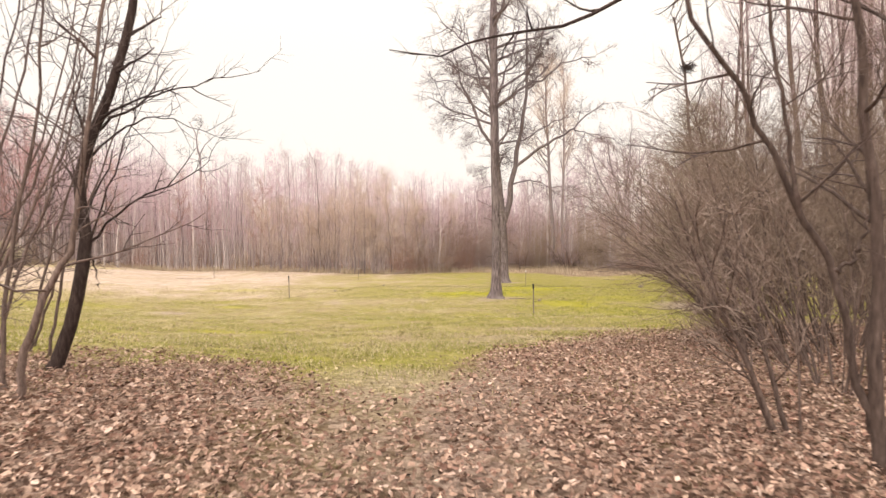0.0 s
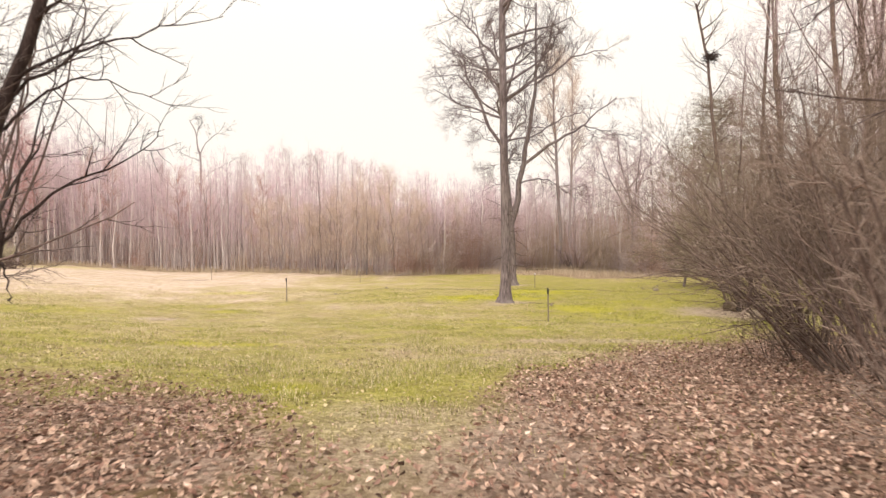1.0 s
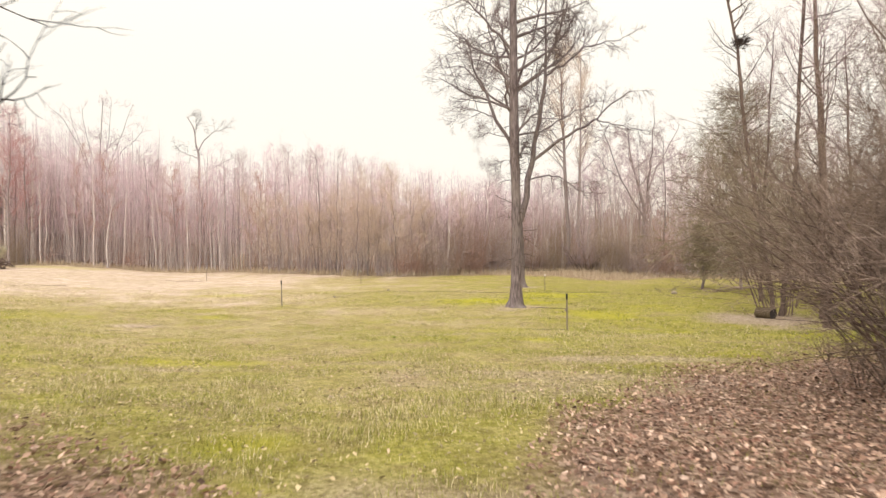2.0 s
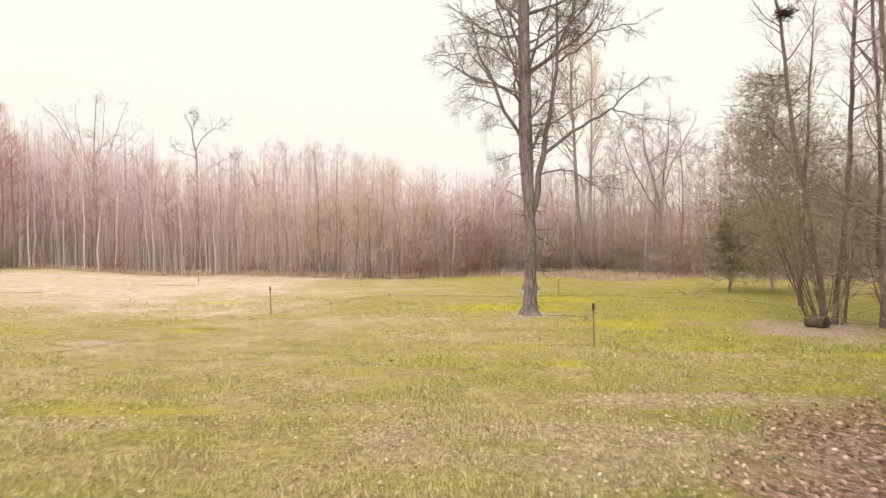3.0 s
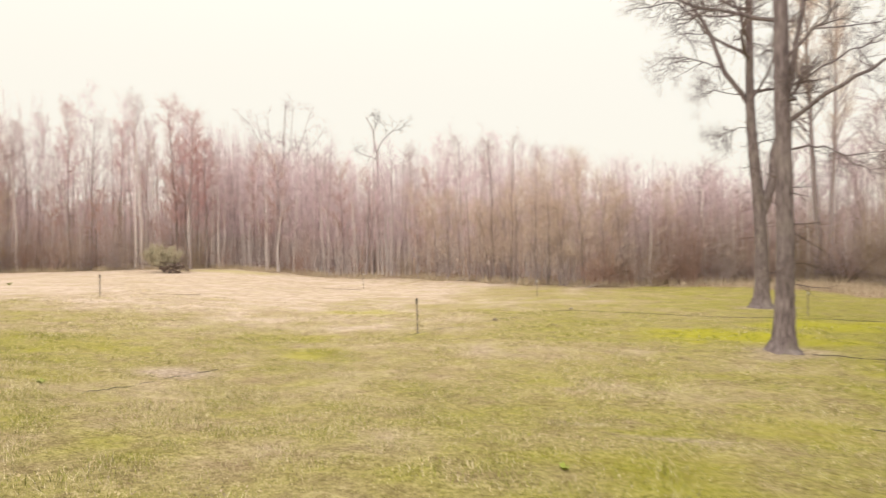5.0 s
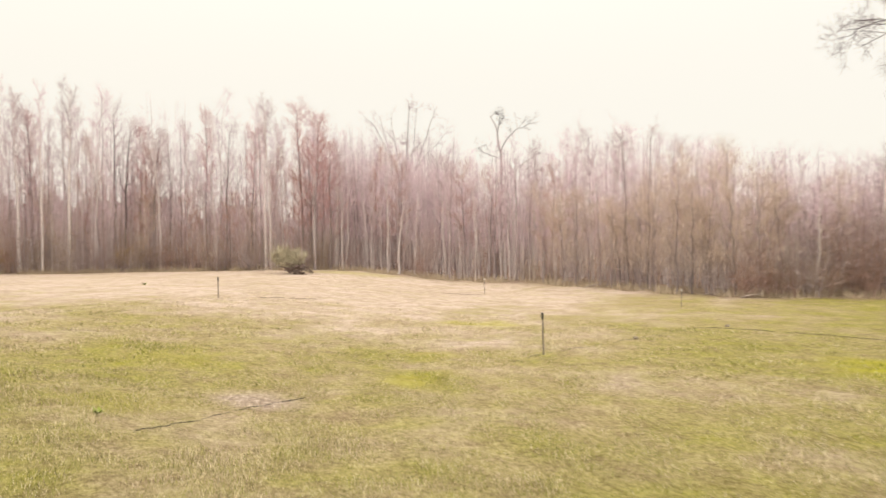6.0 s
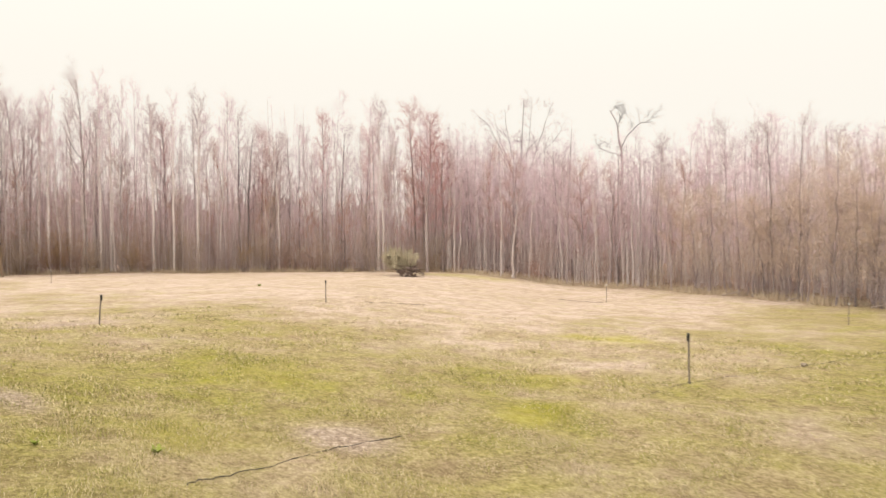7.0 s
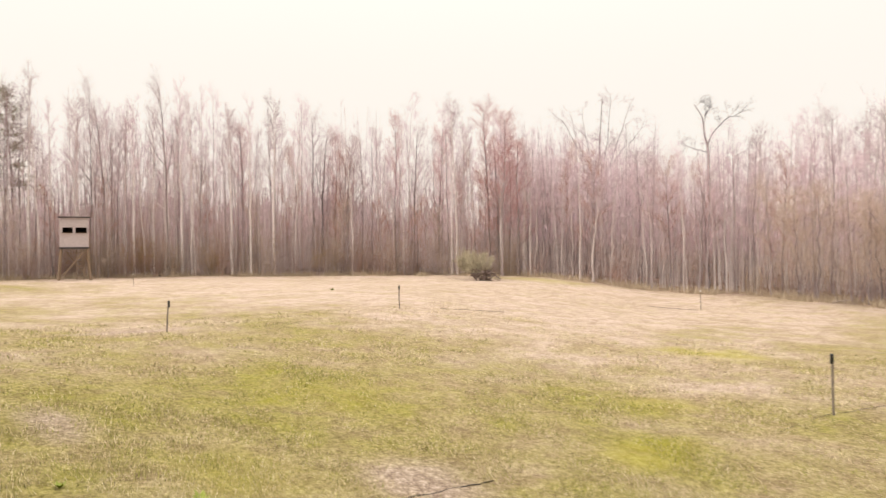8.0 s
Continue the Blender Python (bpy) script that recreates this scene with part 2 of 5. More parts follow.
def mesh_of(name, verts, faces, material, smooth=True, tint=None):
    """A mesh from one vertex array and a list of face arrays, each of faces with one number of corners."""
    me = bpy.data.meshes.new(name)
    verts = np.asarray(verts, np.float32).reshape(-1, 3)
    faces = [np.asarray(f, np.int32) for f in faces if len(f)]
    loops = np.concatenate([f.ravel() for f in faces])
    sizes = np.concatenate([np.full(len(f), f.shape[1], np.int32) for f in faces])
    me.vertices.add(len(verts))
    me.vertices.foreach_set("co", verts.ravel())
    me.loops.add(len(loops))
    me.loops.foreach_set("vertex_index", loops)
    me.polygons.add(len(sizes))
    me.polygons.foreach_set("loop_start", np.r_[0, np.cumsum(sizes)[:-1]].astype(np.int32))
    me.polygons.foreach_set("loop_total", sizes)
    me.polygons.foreach_set("use_smooth", np.full(len(sizes), smooth))
    if tint is not None:
        at = me.attributes.new("tint", "FLOAT_COLOR", "POINT")
        at.data.foreach_set("color", np.c_[np.asarray(tint, np.float32), np.ones(len(verts), np.float32)].ravel())
    me.update(calc_edges=True)
    me.validate()
    me.materials.append(material)
    return me


def tubes(sets):
    """Vertices and faces of many tubes. sets: (paths N x k x 3, radii N x k, sides)."""
    vs, fs, base = [], [], 0
    for P, R, n in sets:
        N, k = R.shape
        if N == 0:
            continue
        T = np.gradient(P, axis=1)
        T /= np.linalg.norm(T, axis=2, keepdims=True) + 1e-9
        ref = np.where(np.abs(T[:, :1, 2:3]) > 0.85, np.array([1.0, 0, 0]), np.array([0, 0, 1.0]))
        U = np.cross(T, np.broadcast_to(ref, T.shape))
        U /= np.linalg.norm(U, axis=2, keepdims=True) + 1e-9
        V = np.cross(T, U)
        a = np.arange(n) * 2 * np.pi / n
        ring = P[:, :, None] + R[:, :, None, None] * (np.cos(a)[:, None] * U[:, :, None] + np.sin(a)[:, None] * V[:, :, None])
        vs.append(ring.reshape(-1, 3))
        i = np.arange(N)[:, None, None] * k * n + np.arange(k - 1)[None, :, None] * n
        j, j2 = np.arange(n), (np.arange(n) + 1) % n
        fs.append((base + np.stack([i + j, i + j2, i + n + j2, i + n + j], -1)).reshape(-1, 4))
        base += N * k * n
    return np.concatenate(vs), [np.concatenate(fs)]


def grow(P, R, n, s0, s1, angle, length, rad, up=0.05, wob=0.12, k=5, taper=0.5, rand=None, tip=0.3):
    """n children on each path, between the shares s0 and s1 of it, leaving it at angle degrees."""
    g = rand or rng
    N, kk = R.shape
    s = s0 + (s1 - s0) * ((np.arange(n)[None] + g.random((N, n))) / n)
    f = s * (kk - 1)
    i = np.clip(f.astype(int), 0, kk - 2)
    w = f - i
    rows = np.arange(N)[:, None]
    start = P[rows, i] * (1 - w)[..., None] + P[rows, i + 1] * w[..., None]
    T = P[rows, i + 1] - P[rows, i]
    T = T / (np.linalg.norm(T, axis=2, keepdims=True) + 1e-9)
    r0 = np.minimum(rad * (0.7 + 0.6 * g.random((N, n))), 0.75 * (R[rows, i] * (1 - w) + R[rows, i + 1] * w) + 0.001)
    ref = g.normal(size=T.shape)
    U = np.cross(T, ref)
    U /= np.linalg.norm(U, axis=2, keepdims=True) + 1e-9
    a = np.radians(angle * (0.7 + 0.6 * g.random((N, n))))[..., None]
    d = np.cos(a) * T + np.sin(a) * U
    L = length * (1 - taper * (s - s0) / max(s1 - s0, 1e-6)) * (0.6 + 0.8 * g.random((N, n)))
    M = N * n
    d, start, L, r0 = d.reshape(M, 3), start.reshape(M, 3), L.reshape(M), r0.reshape(M)
    out = np.empty((M, k, 3))
    out[:, 0] = start
    for q in range(1, k):
        d = d + wob * g.normal(size=d.shape) + np.array([0, 0, up])
        d /= np.linalg.norm(d, axis=1, keepdims=True)
        out[:, q] = out[:, q - 1] + d * (L / (k - 1))[:, None]
    return out, r0[:, None] * np.linspace(1, tip, k)[None]


def smooth_path(points, k, wob=0.0, rand=None):
    """A bent line of k points through a few given ones."""
    g = rand or rng
    p = np.array(points, float)
    t = np.linspace(0, len(p) - 1, k)
    out = np.empty((k, 3))
    for q, u in enumerate(t):
        i = min(int(u), len(p) - 2)
        w = u - i
        a, b, c, d = p[max(i - 1, 0)], p[i], p[i + 1], p[min(i + 2, len(p) - 1)]
        out[q] = 0.5 * (2 * b + (c - a) * w + (2 * a - 5 * b + 4 * c - d) * w * w + (3 * b - a - 3 * c + d) * w ** 3)
    if wob:
        out[1:-1] += g.normal(size=(k - 2, 3)) * wob
    return out


def blades(centre, way, wide, long, flat):
    """Small leaf-shaped quads: centre N x 3, way N x 3, sizes N, flat N x 3 (roughly the normal)."""
    side = np.cross(way, flat)
    side /= np.linalg.norm(side, axis=1, keepdims=True) + 1e-9
    w, l = (wide / 2)[:, None], long[:, None]
    v = np.stack([centre, centre + way * l * 0.5 + side * w, centre + way * l, centre + way * l * 0.5 - side * w], 1)
    return v.reshape(-1, 3), np.arange(len(centre) * 4).reshape(-1, 4)


def bare_mesh(name, tube_sets, twig_sets, material):
    """One mesh of tubes, with the finest twigs as thin tapering slivers from each path's first point to its last."""
    v, f = tubes(tube_sets) if tube_sets else (np.empty((0, 3)), [])
    base, vs, tri = len(v), [v], []
    for P, R in twig_sets:
        a, b, r = P[:, 0], P[:, -1], R[:, :1]
        side = np.cross(b - a, rng.normal(size=a.shape))
        side *= r / (np.linalg.norm(side, axis=1, keepdims=True) + 1e-9)
        vs.append(np.stack([a - side, a + side, b], 1).reshape(-1, 3))
        tri.append(base + np.arange(len(a) * 3).reshape(-1, 3))
        base += len(a) * 3
    return mesh_of(name, np.concatenate(vs), list(f) + [np.concatenate(tri)], material)


def part(name, me, parent, label="", kind=""):
    ob = new(name, me)
    ob.parent = parent
    if label:
        ob["label"] = label
    if kind:
        ob["kind"] = kind
    return ob


def thing(name, place, label, category, group="", kind="", turn=0.0):
    ob = new(name)
    ob.matrix_basis = pose(*place, 0, 0, turn)
    return tagged(ob, label, category, group, kind)


def lone(name, me, place, label, category, group="", kind="", turn=0.0):
    ob = new(name, me)
    ob.matrix_basis = pose(*place, 0, 0, turn)
    return tagged(ob, label, category, group, kind)


def box_mesh(name, size, material, middle=(0, 0, 0), bevel=0.01, turn=None):
    bm = bmesh.new()
    bmesh.ops.create_cube(bm, size=1)
    bmesh.ops.scale(bm, vec=size, verts=bm.verts)
    bmesh.ops.bevel(bm, geom=bm.edges[:], offset=min(bevel, min(size) * 0.3), segments=1, affect="EDGES")
    if turn:
        bmesh.ops.transform(bm, matrix=turn, verts=bm.verts)
    bmesh.ops.translate(bm, vec=middle, verts=bm.verts)
    me = bpy.data.meshes.new(name)
    bm.to_mesh(me)
    bm.free()
    me.materials.append(material)
    return me


def beam_mesh(name, a, b, wide, material):
    a, b = Vector(a), Vector(b)
    turn = (b - a).to_track_quat("Z", "Y").to_matrix().to_4x4()
    return box_mesh(name, (wide, wide, (b - a).length), material, (a + b) / 2, 0.01, turn)


# ---------------------------------------------------------------- lie of the land
KNOT_Y = [-60, -20, 0, 5, 8, 11, 16.5, 20, 27, 35, 45, 60, 600]
KNOT_Z = [0.3, 0.1, 0.02, 0.0, -0.25, -0.55, -0.9, -1.32, -1.5, -1.6, -1.85, -1.9, -1.9]


def step(a, b, x):
    s = np.clip((x - a) / (b - a), 0, 1)
    return s * s * (3 - 2 * s)


def bumps(x, y, size, seed=0.0):
    """A soft, repeatable unevenness from summed waves, about -1 to 1."""
    r = np.random.default_rng(int(seed * 10) + 3)
    out = 0
    for q in range(7):
        a, ph, f = r.random() * 6.28, r.random() * 6.28, (0.6 + 1.3 * r.random()) / size * 6.28 / 2
        out = out + np.sin((x * np.cos(a) + y * np.sin(a)) * f + ph + 0.8 * np.sin((x * np.sin(a) - y * np.cos(a)) * f * 0.7))
    return out / 3.2


def patchy(x, y, size, seed, octaves=3):
    """Soft random patches without any grain or direction, about -1 to 1."""
    x, y = np.asarray(x, float) / size, np.asarray(y, float) / size
    out, amp = 0.0, 1.0
    for q in range(octaves):
        u, v = x * 0.8 + y * 0.6 + 17.3 * q + seed * 5.1, y * 0.8 - x * 0.6 - 9.7 * q
        i, j = np.floor(u), np.floor(v)
        a, b = u - i, v - j
        a, b = a * a * (3 - 2 * a), b * b * (3 - 2 * b)

        def knot(di, dj):
            k = np.sin((i + di) * 127.1 + (j + dj) * 311.7 + seed * 74.7) * 43758.5453
            return 2 * (k - np.floor(k)) - 1
        out = out + amp * ((knot(0, 0) * (1 - a) + knot(1, 0) * a) * (1 - b) + (knot(0, 1) * (1 - a) + knot(1, 1) * a) * b)
        x, y, amp = x * 2.03, y * 2.03, amp * 0.55
    return out / 1.25


def land(x, y):
    x, y = np.asarray(x, float), np.asarray(y, float)
    z = sum(np.interp(y + o, KNOT_Y, KNOT_Z) for o in (-1.2, -0.6, 0, 0.6, 1.2)) / 5
    z = z + 0.7 * step(6, 20, -x - 0.45 * (y - 20))
    return z + 0.02 * patchy(x, y, 1.5, 9, 2) + 0.02 * bumps(x, y, 7, 2) * step(10, 25, y)


def spot(x, y, sink=0.0):
    return (x, y, float(land(x, y)) - sink)


LITTER_X = [-30, -8, -4.3, -3, -1.9, -1.4, -0.3, 0.14, 0.56, 0.9, 2.0, 3.2, 5, 8, 14, 30]
LITTER_Y = [4, 5.5, 6.4, 6.8, 6.0, 5.0, 4.7, 5.4, 7.0, 8.4, 9.8, 11.3, 12.8, 14, 17, 24]
BROWN_X, BROWN_D = [-8, -3, 2, 6, 12, 15, 25, 40], [0, 1.5, 4, 8, 7, 3, 3, 1]
EDGE = [(-70, -30), (-66, 8), (-62, 27), (-60.5, 36), (-58, 43), (-52, 50), (-46, 55), (-38, 58.5), (-29, 58.5), (-19.5, 57.3), (-14, 55.8), (-7.6, 52.3),
        (-3.4, 50.8), (0.6, 53.5), (8, 57.2), (12, 56.5), (14.4, 50.6), (17.5, 49.8), (25, 46), (31, 36), (31, 20), (29, 5), (25, -20)]
EDGE_A = np.array(EDGE, float)
CENTRE = np.array([-14.0, 22.0])
EDGE_ANGLE = np.arctan2(-(EDGE_A[:, 0] - CENTRE[0]), EDGE_A[:, 1] - CENTRE[1])
EDGE_FAR = np.hypot(EDGE_A[:, 0] - CENTRE[0], EDGE_A[:, 1] - CENTRE[1])


def into_woods(x, y):
    """How far (x, y) lies beyond the edge of the woods, in metres."""
    a = np.arctan2(-(x - CENTRE[0]), y - CENTRE[1])
    o = np.argsort(EDGE_ANGLE)
    return np.hypot(x - CENTRE[0], y - CENTRE[1]) - np.interp(a, EDGE_ANGLE[o], EDGE_FAR[o])


def litter(x, y):
    near = step(-1.5, 1.3, np.interp(x, LITTER_X, LITTER_Y) - y + 0.7 * bumps(x, y, 1.3, 5) + 0.3 * bumps(x, y, 0.5, 6))
    near = near * (1 - 0.2 * step(0.95, 0.35, np.abs(x + 0.55 + 0.05 * y)))
    return np.maximum(near, 0.9 * step(-0.8, 1.0, into_woods(x, y) + np.interp(x, BROWN_X, BROWN_D)))


def blob(x, y, cx, cy, rx, ry):
    return step(1.3, 0.3, np.hypot((x - cx) / rx, (y - cy) / ry) + 0.45 * patchy(x, y, 0.9, 8))


def dirt(x, y):
    d = blob(x, y, -9.2, 20.9, 0.95, 0.6)
    for c in ((-13.2, 18.1, 0.8, 0.5, 0.8), (-21.5, 21.5, 0.5, 1.3, 1.0), (10.0, 22.8, 2.6, 2.6, 1.0), (-0.4, 18.9, 0.9, 0.25, 0.7), (-1.5, 19.5, 0.8, 0.2, 0.5), (-0.65, 3.6, 0.6, 1.6, 0.3), (0.62, 4.4, 0.28, 2.6, 0.5), (-0.4, 4.9, 1.3, 1.5, 0.55), (-0.1, 3.4, 0.9, 1.6, 0.4), (2.36, 27.2, 1.3, 1.2, 0.7), (3.9, 39.0, 1.4, 1.2, 0.7),
              (2.8, 12.9, 1.9, 0.5, 0.7), (0.6, 11.6, 1.7, 0.4, 0.7), (-4.6, 11.7, 1.6, 0.25, 0.6), (2.0, 11.0, 1.4, 0.9, 0.6), (1.0, 10.2, 1.8, 0.7, 0.55), (0.2, 11.2, 2.0, 0.35, 0.55), (-1.6, 12.6, 1.2, 0.25, 0.4)):
        d = np.maximum(d, c[4] * blob(x, y, *c[:4]))
    return d


# patches of bright moss: place, reach along x and y, strength
MOSS = ((1.6, 29.9, 3.0, 1.8, 1.0), (3.5, 29.2, 1.2, 1.0, 0.7), (5.0, 24.8, 1.3, 1.8, 0.75), (1.9, 16.3, 0.7, 0.6, 0.9), (5.4, 19.3, 1.3, 1.2, 0.5), (6.6, 22.0, 2.4, 2.0, 0.25), (4.6, 13.4, 0.8, 0.6, 0.6), (-4.6, 12.5, 1.6, 0.4, 0.45), (-3.2, 12.5, 0.9, 0.3, 0.35),
        (-11.4, 33.5, 1.5, 0.9, 0.65), (-8.2, 24.2, 0.6, 0.9, 0.55), (-9.6, 27.0, 0.8, 0.6, 0.4), (-1.55, 5.65, 0.35, 0.45, 1.0), (-1.75, 7.1, 0.5, 0.5, 0.6), (7.5, 26.5, 3, 2.5, 0.35), (4.5, 33.0, 2.5, 1.6, 0.8),
        (8.5, 17.0, 1.6, 1.6, 0.8), (-33.0, 55.0, 6.0, 1.6, 0.5), (-0.6, 17.6, 0.9, 1.6, 0.3), (1.1, 20.2, 1.0, 1.2, 0.35), (-10.5, 19.2, 0.9, 0.8, 0.35), (-13.2, 22.5, 1.6, 1.4, 0.3))


def moss(x, y):
    d = 0.0 * x
    for c in MOSS:
        d = np.maximum(d, c[4] * blob(x, y, *c[:4]))
    return d


def green(x, y):
    g = 0.42 + 0.36 * step(-8, 4, x + 0.06 * (y - 20)) + 0.20 * patchy(x, y, 1.6, 11) + 0.22 * patchy(x, y, 5.5, 12)
    g = g + 0.36 * step(19, 11, y) - 0.40 * step(-3, -16, x) * step(26, 33, y) - 0.2 * step(-14, -22, x)
    g = g + 0.22 * np.exp(-((x + 12) / 5.5) ** 2 - ((y - 21.0) / 5.0) ** 2) + 0.32 * step(2, 6, x) * step(15, 19, y) * step(44, 36, y) - 0.3 * np.exp(-((x - 1.3) / 2.2) ** 2 - ((y - 10.6) / 1.7) ** 2)
    return np.clip(g, 0, 1)


def axis(lo, hi, dense_lo, dense_hi, fine, ratio=1.18):
    v, s = list(np.arange(dense_lo, dense_hi + fine / 2, fine)), fine
    while v[-1] < hi:
        s *= ratio
        v.append(v[-1] + s)
    s = fine
    while v[0] > lo:
        s *= ratio
        v.insert(0, v[0] - s)
    return np.array(v)


def build_ground():
    gx, gy = axis(-1500, 1500, -24, 16, 0.26), axis(-600, 2500, 1, 40, 0.26)
    X, Y = np.meshgrid(gx, gy)
    x, y = X.ravel(), Y.ravel()
    z = land(x, y) + 0.25 * step(0.5, 3.5, into_woods(x, y)) * (0.6 + 0.4 * bumps(x, y, 4, 21))
    z = z + 0.005 * rng.normal(size=len(x)) * step(60, 20, np.hypot(x, y - 15))
    nx, ny = len(gx), len(gy)
    i = (np.arange(ny - 1)[:, None] * nx + np.arange(nx - 1)[None]).ravel()
    me = mesh_of("ground", np.c_[x, y, z], [np.c_[i, i + 1, i + nx + 1, i + nx]], M_GROUND)
    for nm, fn in (("litter", litter), ("green", green), ("moss", moss), ("dirt", dirt)):
        at = me.attributes.new(nm, "FLOAT", "POINT")
        at.data.foreach_set("value", fn(x, y).astype(np.float32))
    ob = new("ground", me)
    tagged(ob, "gently sloping field of short dry grass with leaf litter", "ground", "", "structure")


build_ground()

# ---------------------------------------------------------------- the two big field trees
def flared(points, r_low, r_high, k, flare=1.0, wob=0.006):
    P = smooth_path(points, k, wob)
    h = np.linspace(0, 1, k)
    R = r_low + (r_high - r_low) * h ** 0.9
    low = np.clip(P[:, 2] - P[0, 2], 0, None)
    return P, R * (1 + flare * np.exp(-low / 0.5) + 1.6 * flare * np.exp(-low / 0.14))


def trunk_mesh(name, P, R, material, sides=14, lobes=0.12):
    """A trunk with root lobes at its foot and an uneven girth."""
    v, f = tubes([(P[None], R[None], sides)])
    k = len(R)
    v = v.reshape(k, sides, 3)
    c = P[:, None]
    a = np.arange(sides) * 2 * np.pi / sides
    low = np.exp(-np.clip(P[:, 2] - P[0, 2], 0, None) / 0.4)[:, None]
    bulge = 1 + lobes * 2.2 * low * np.sin(5 * a + 1.0)[None] + 0.02 * np.sin(3 * a[None] + P[:, 2:3] * 0.7) + 0.015 * rng.normal(size=(k, sides))
    v = c + (v - c) * bulge[..., None]
    return mesh_of(name, v, f, material)


def big_tree(name, place, spine, r_low, r_high, limbs, label, twig, extra, seed, sides=14, spread=1.0, fine=1.0, start=0.45, skin=None):
    """A bare old tree: trunk, each main limb with its boughs, and the twigs of the crown. limbs: (points, radius)."""
    g = np.random.default_rng(seed)
    tree = thing(name, place, label, "tree")
    P, R = flared(spine, r_low, r_high, 70, 0.38)
    part("trunk", trunk_mesh("trunk", P, R, skin or M_OAK, sides), tree)
    paths = [(smooth_path(p, 12, 0.05, g), r if r > 0.2 else 0.82 * r) for p, r in limbs]
    more, mr = grow(P[None], R[None], extra, start, 0.99, 70, 4.2 * spread, 0.07, 0.03, 0.12, 12, 0.55, g)
    paths += [(q, r[0]) for q, r in zip(more, mr)]
    crown, slim = [], []
    for q, r in paths:
        q, rr = q[None], (r * np.linspace(1, 0.22, 12))[None]
        reach = min(1.0, 0.3 + 0.18 * float(np.linalg.norm(q[0, -1] - q[0, 0])))
        b1, s1 = grow(q, rr, 8, 0.25, 1.0, 50, 1.8 * reach, 0.022, 0.0, 0.14, 7, 0.45, g)
        part("limb", mesh_of("limb", *tubes([(q, rr, 8)] if skin else [(q, rr, 8), (b1, s1, 5)]), skin or M_OAK), tree)
        if skin:
            crown.append((b1, s1, 4))
        b2, s2 = grow(b1, s1, int(5 * fine), 0.2, 1.0, 48, 0.85 * reach, 0.010, 0.02, 0.22, 5, 0.4, g)
        b3, s3 = grow(b2, s2, int(5 * fine), 0.2, 1.0, 42, 0.4, 0.007, 0.01, 0.24, 3, 0.4, g)
        b4, s4 = grow(b3, s3, 2, 0.2, 1.0, 45, 0.2, 0.006, 0.01, 0.24, 2, 0.4, g)
        slim.append((b4, s4))
        side, sr = grow(q, rr, 6, 0.1, 1.0, 60, 0.9, 0.012, 0.0, 0.25, 5, 0.3, g)
        crown += [(b2, s2, 4), (b3, s3, 3), (side, sr, 3)]
    sprig, sp = grow(P[None], R[None], 26, 0.17, 0.55, 75, 0.9, 0.014, -0.05, 0.25, 5, 0.3, g)
    spr2, sp2 = grow(sprig, sp, 7, 0.2, 1, 50, 0.5, 0.008, -0.02, 0.25, 3, 0.3, g)
    crown += [(sprig, sp, 4), (spr2, sp2, 3)]
    part("crown", bare_mesh("crown", crown, slim, twig), tree, "fine bare twigs", "stuff")
    return tree


big_tree("oak_tree", spot(2.36, 27.25, 0.08), [(0, 0, 0), (0.02, 0, 1.2), (0.03, 0, 3.2), (-0.02, 0, 6.2), (-0.05, 0.05, 9.2), (-0.06, 0.1, 12), (0.05, 0.2, 16), (0.0, 0.2, 21)], 0.232, 0.10,
         [([(0.0, -0.1, 6.77), (0.42, -0.3, 7.26), (0.8, -0.5, 7.63), (0.86, -0.5, 8.3), (0.95, -0.5, 9.4)], 0.055),
          ([(0.0, 0.0, 8.63), (0.5, -0.2, 8.84), (0.88, -0.3, 9.02), (1.6, -0.3, 9.5), (2.4, -0.3, 10.4)], 0.06),
          ([(0.05, 0, 8.6), (0.45, 0.2, 9.96), (0.76, 0.3, 10.83), (1.0, 0.4, 12.2)], 0.07),
          ([(0.1, -0.15, 5.9), (0.25, -0.25, 6.15), (0.36, -0.3, 6.5)], 0.05),
          ([(-0.1, 0.1, 8.6), (-0.59, 0.4, 9.61), (-0.86, 0.6, 10.7), (-1.2, 0.7, 12.2)], 0.075),
          ([(-0.1, 0, 10.0), (-0.82, -0.2, 10.7), (-1.6, -0.3, 11.6), (-2.4, -0.3, 12.2)], 0.075)],
         "tall bare old tree with grey furrowed bark in the field", M_TWIGDARK, 14, 11, start=0.47)
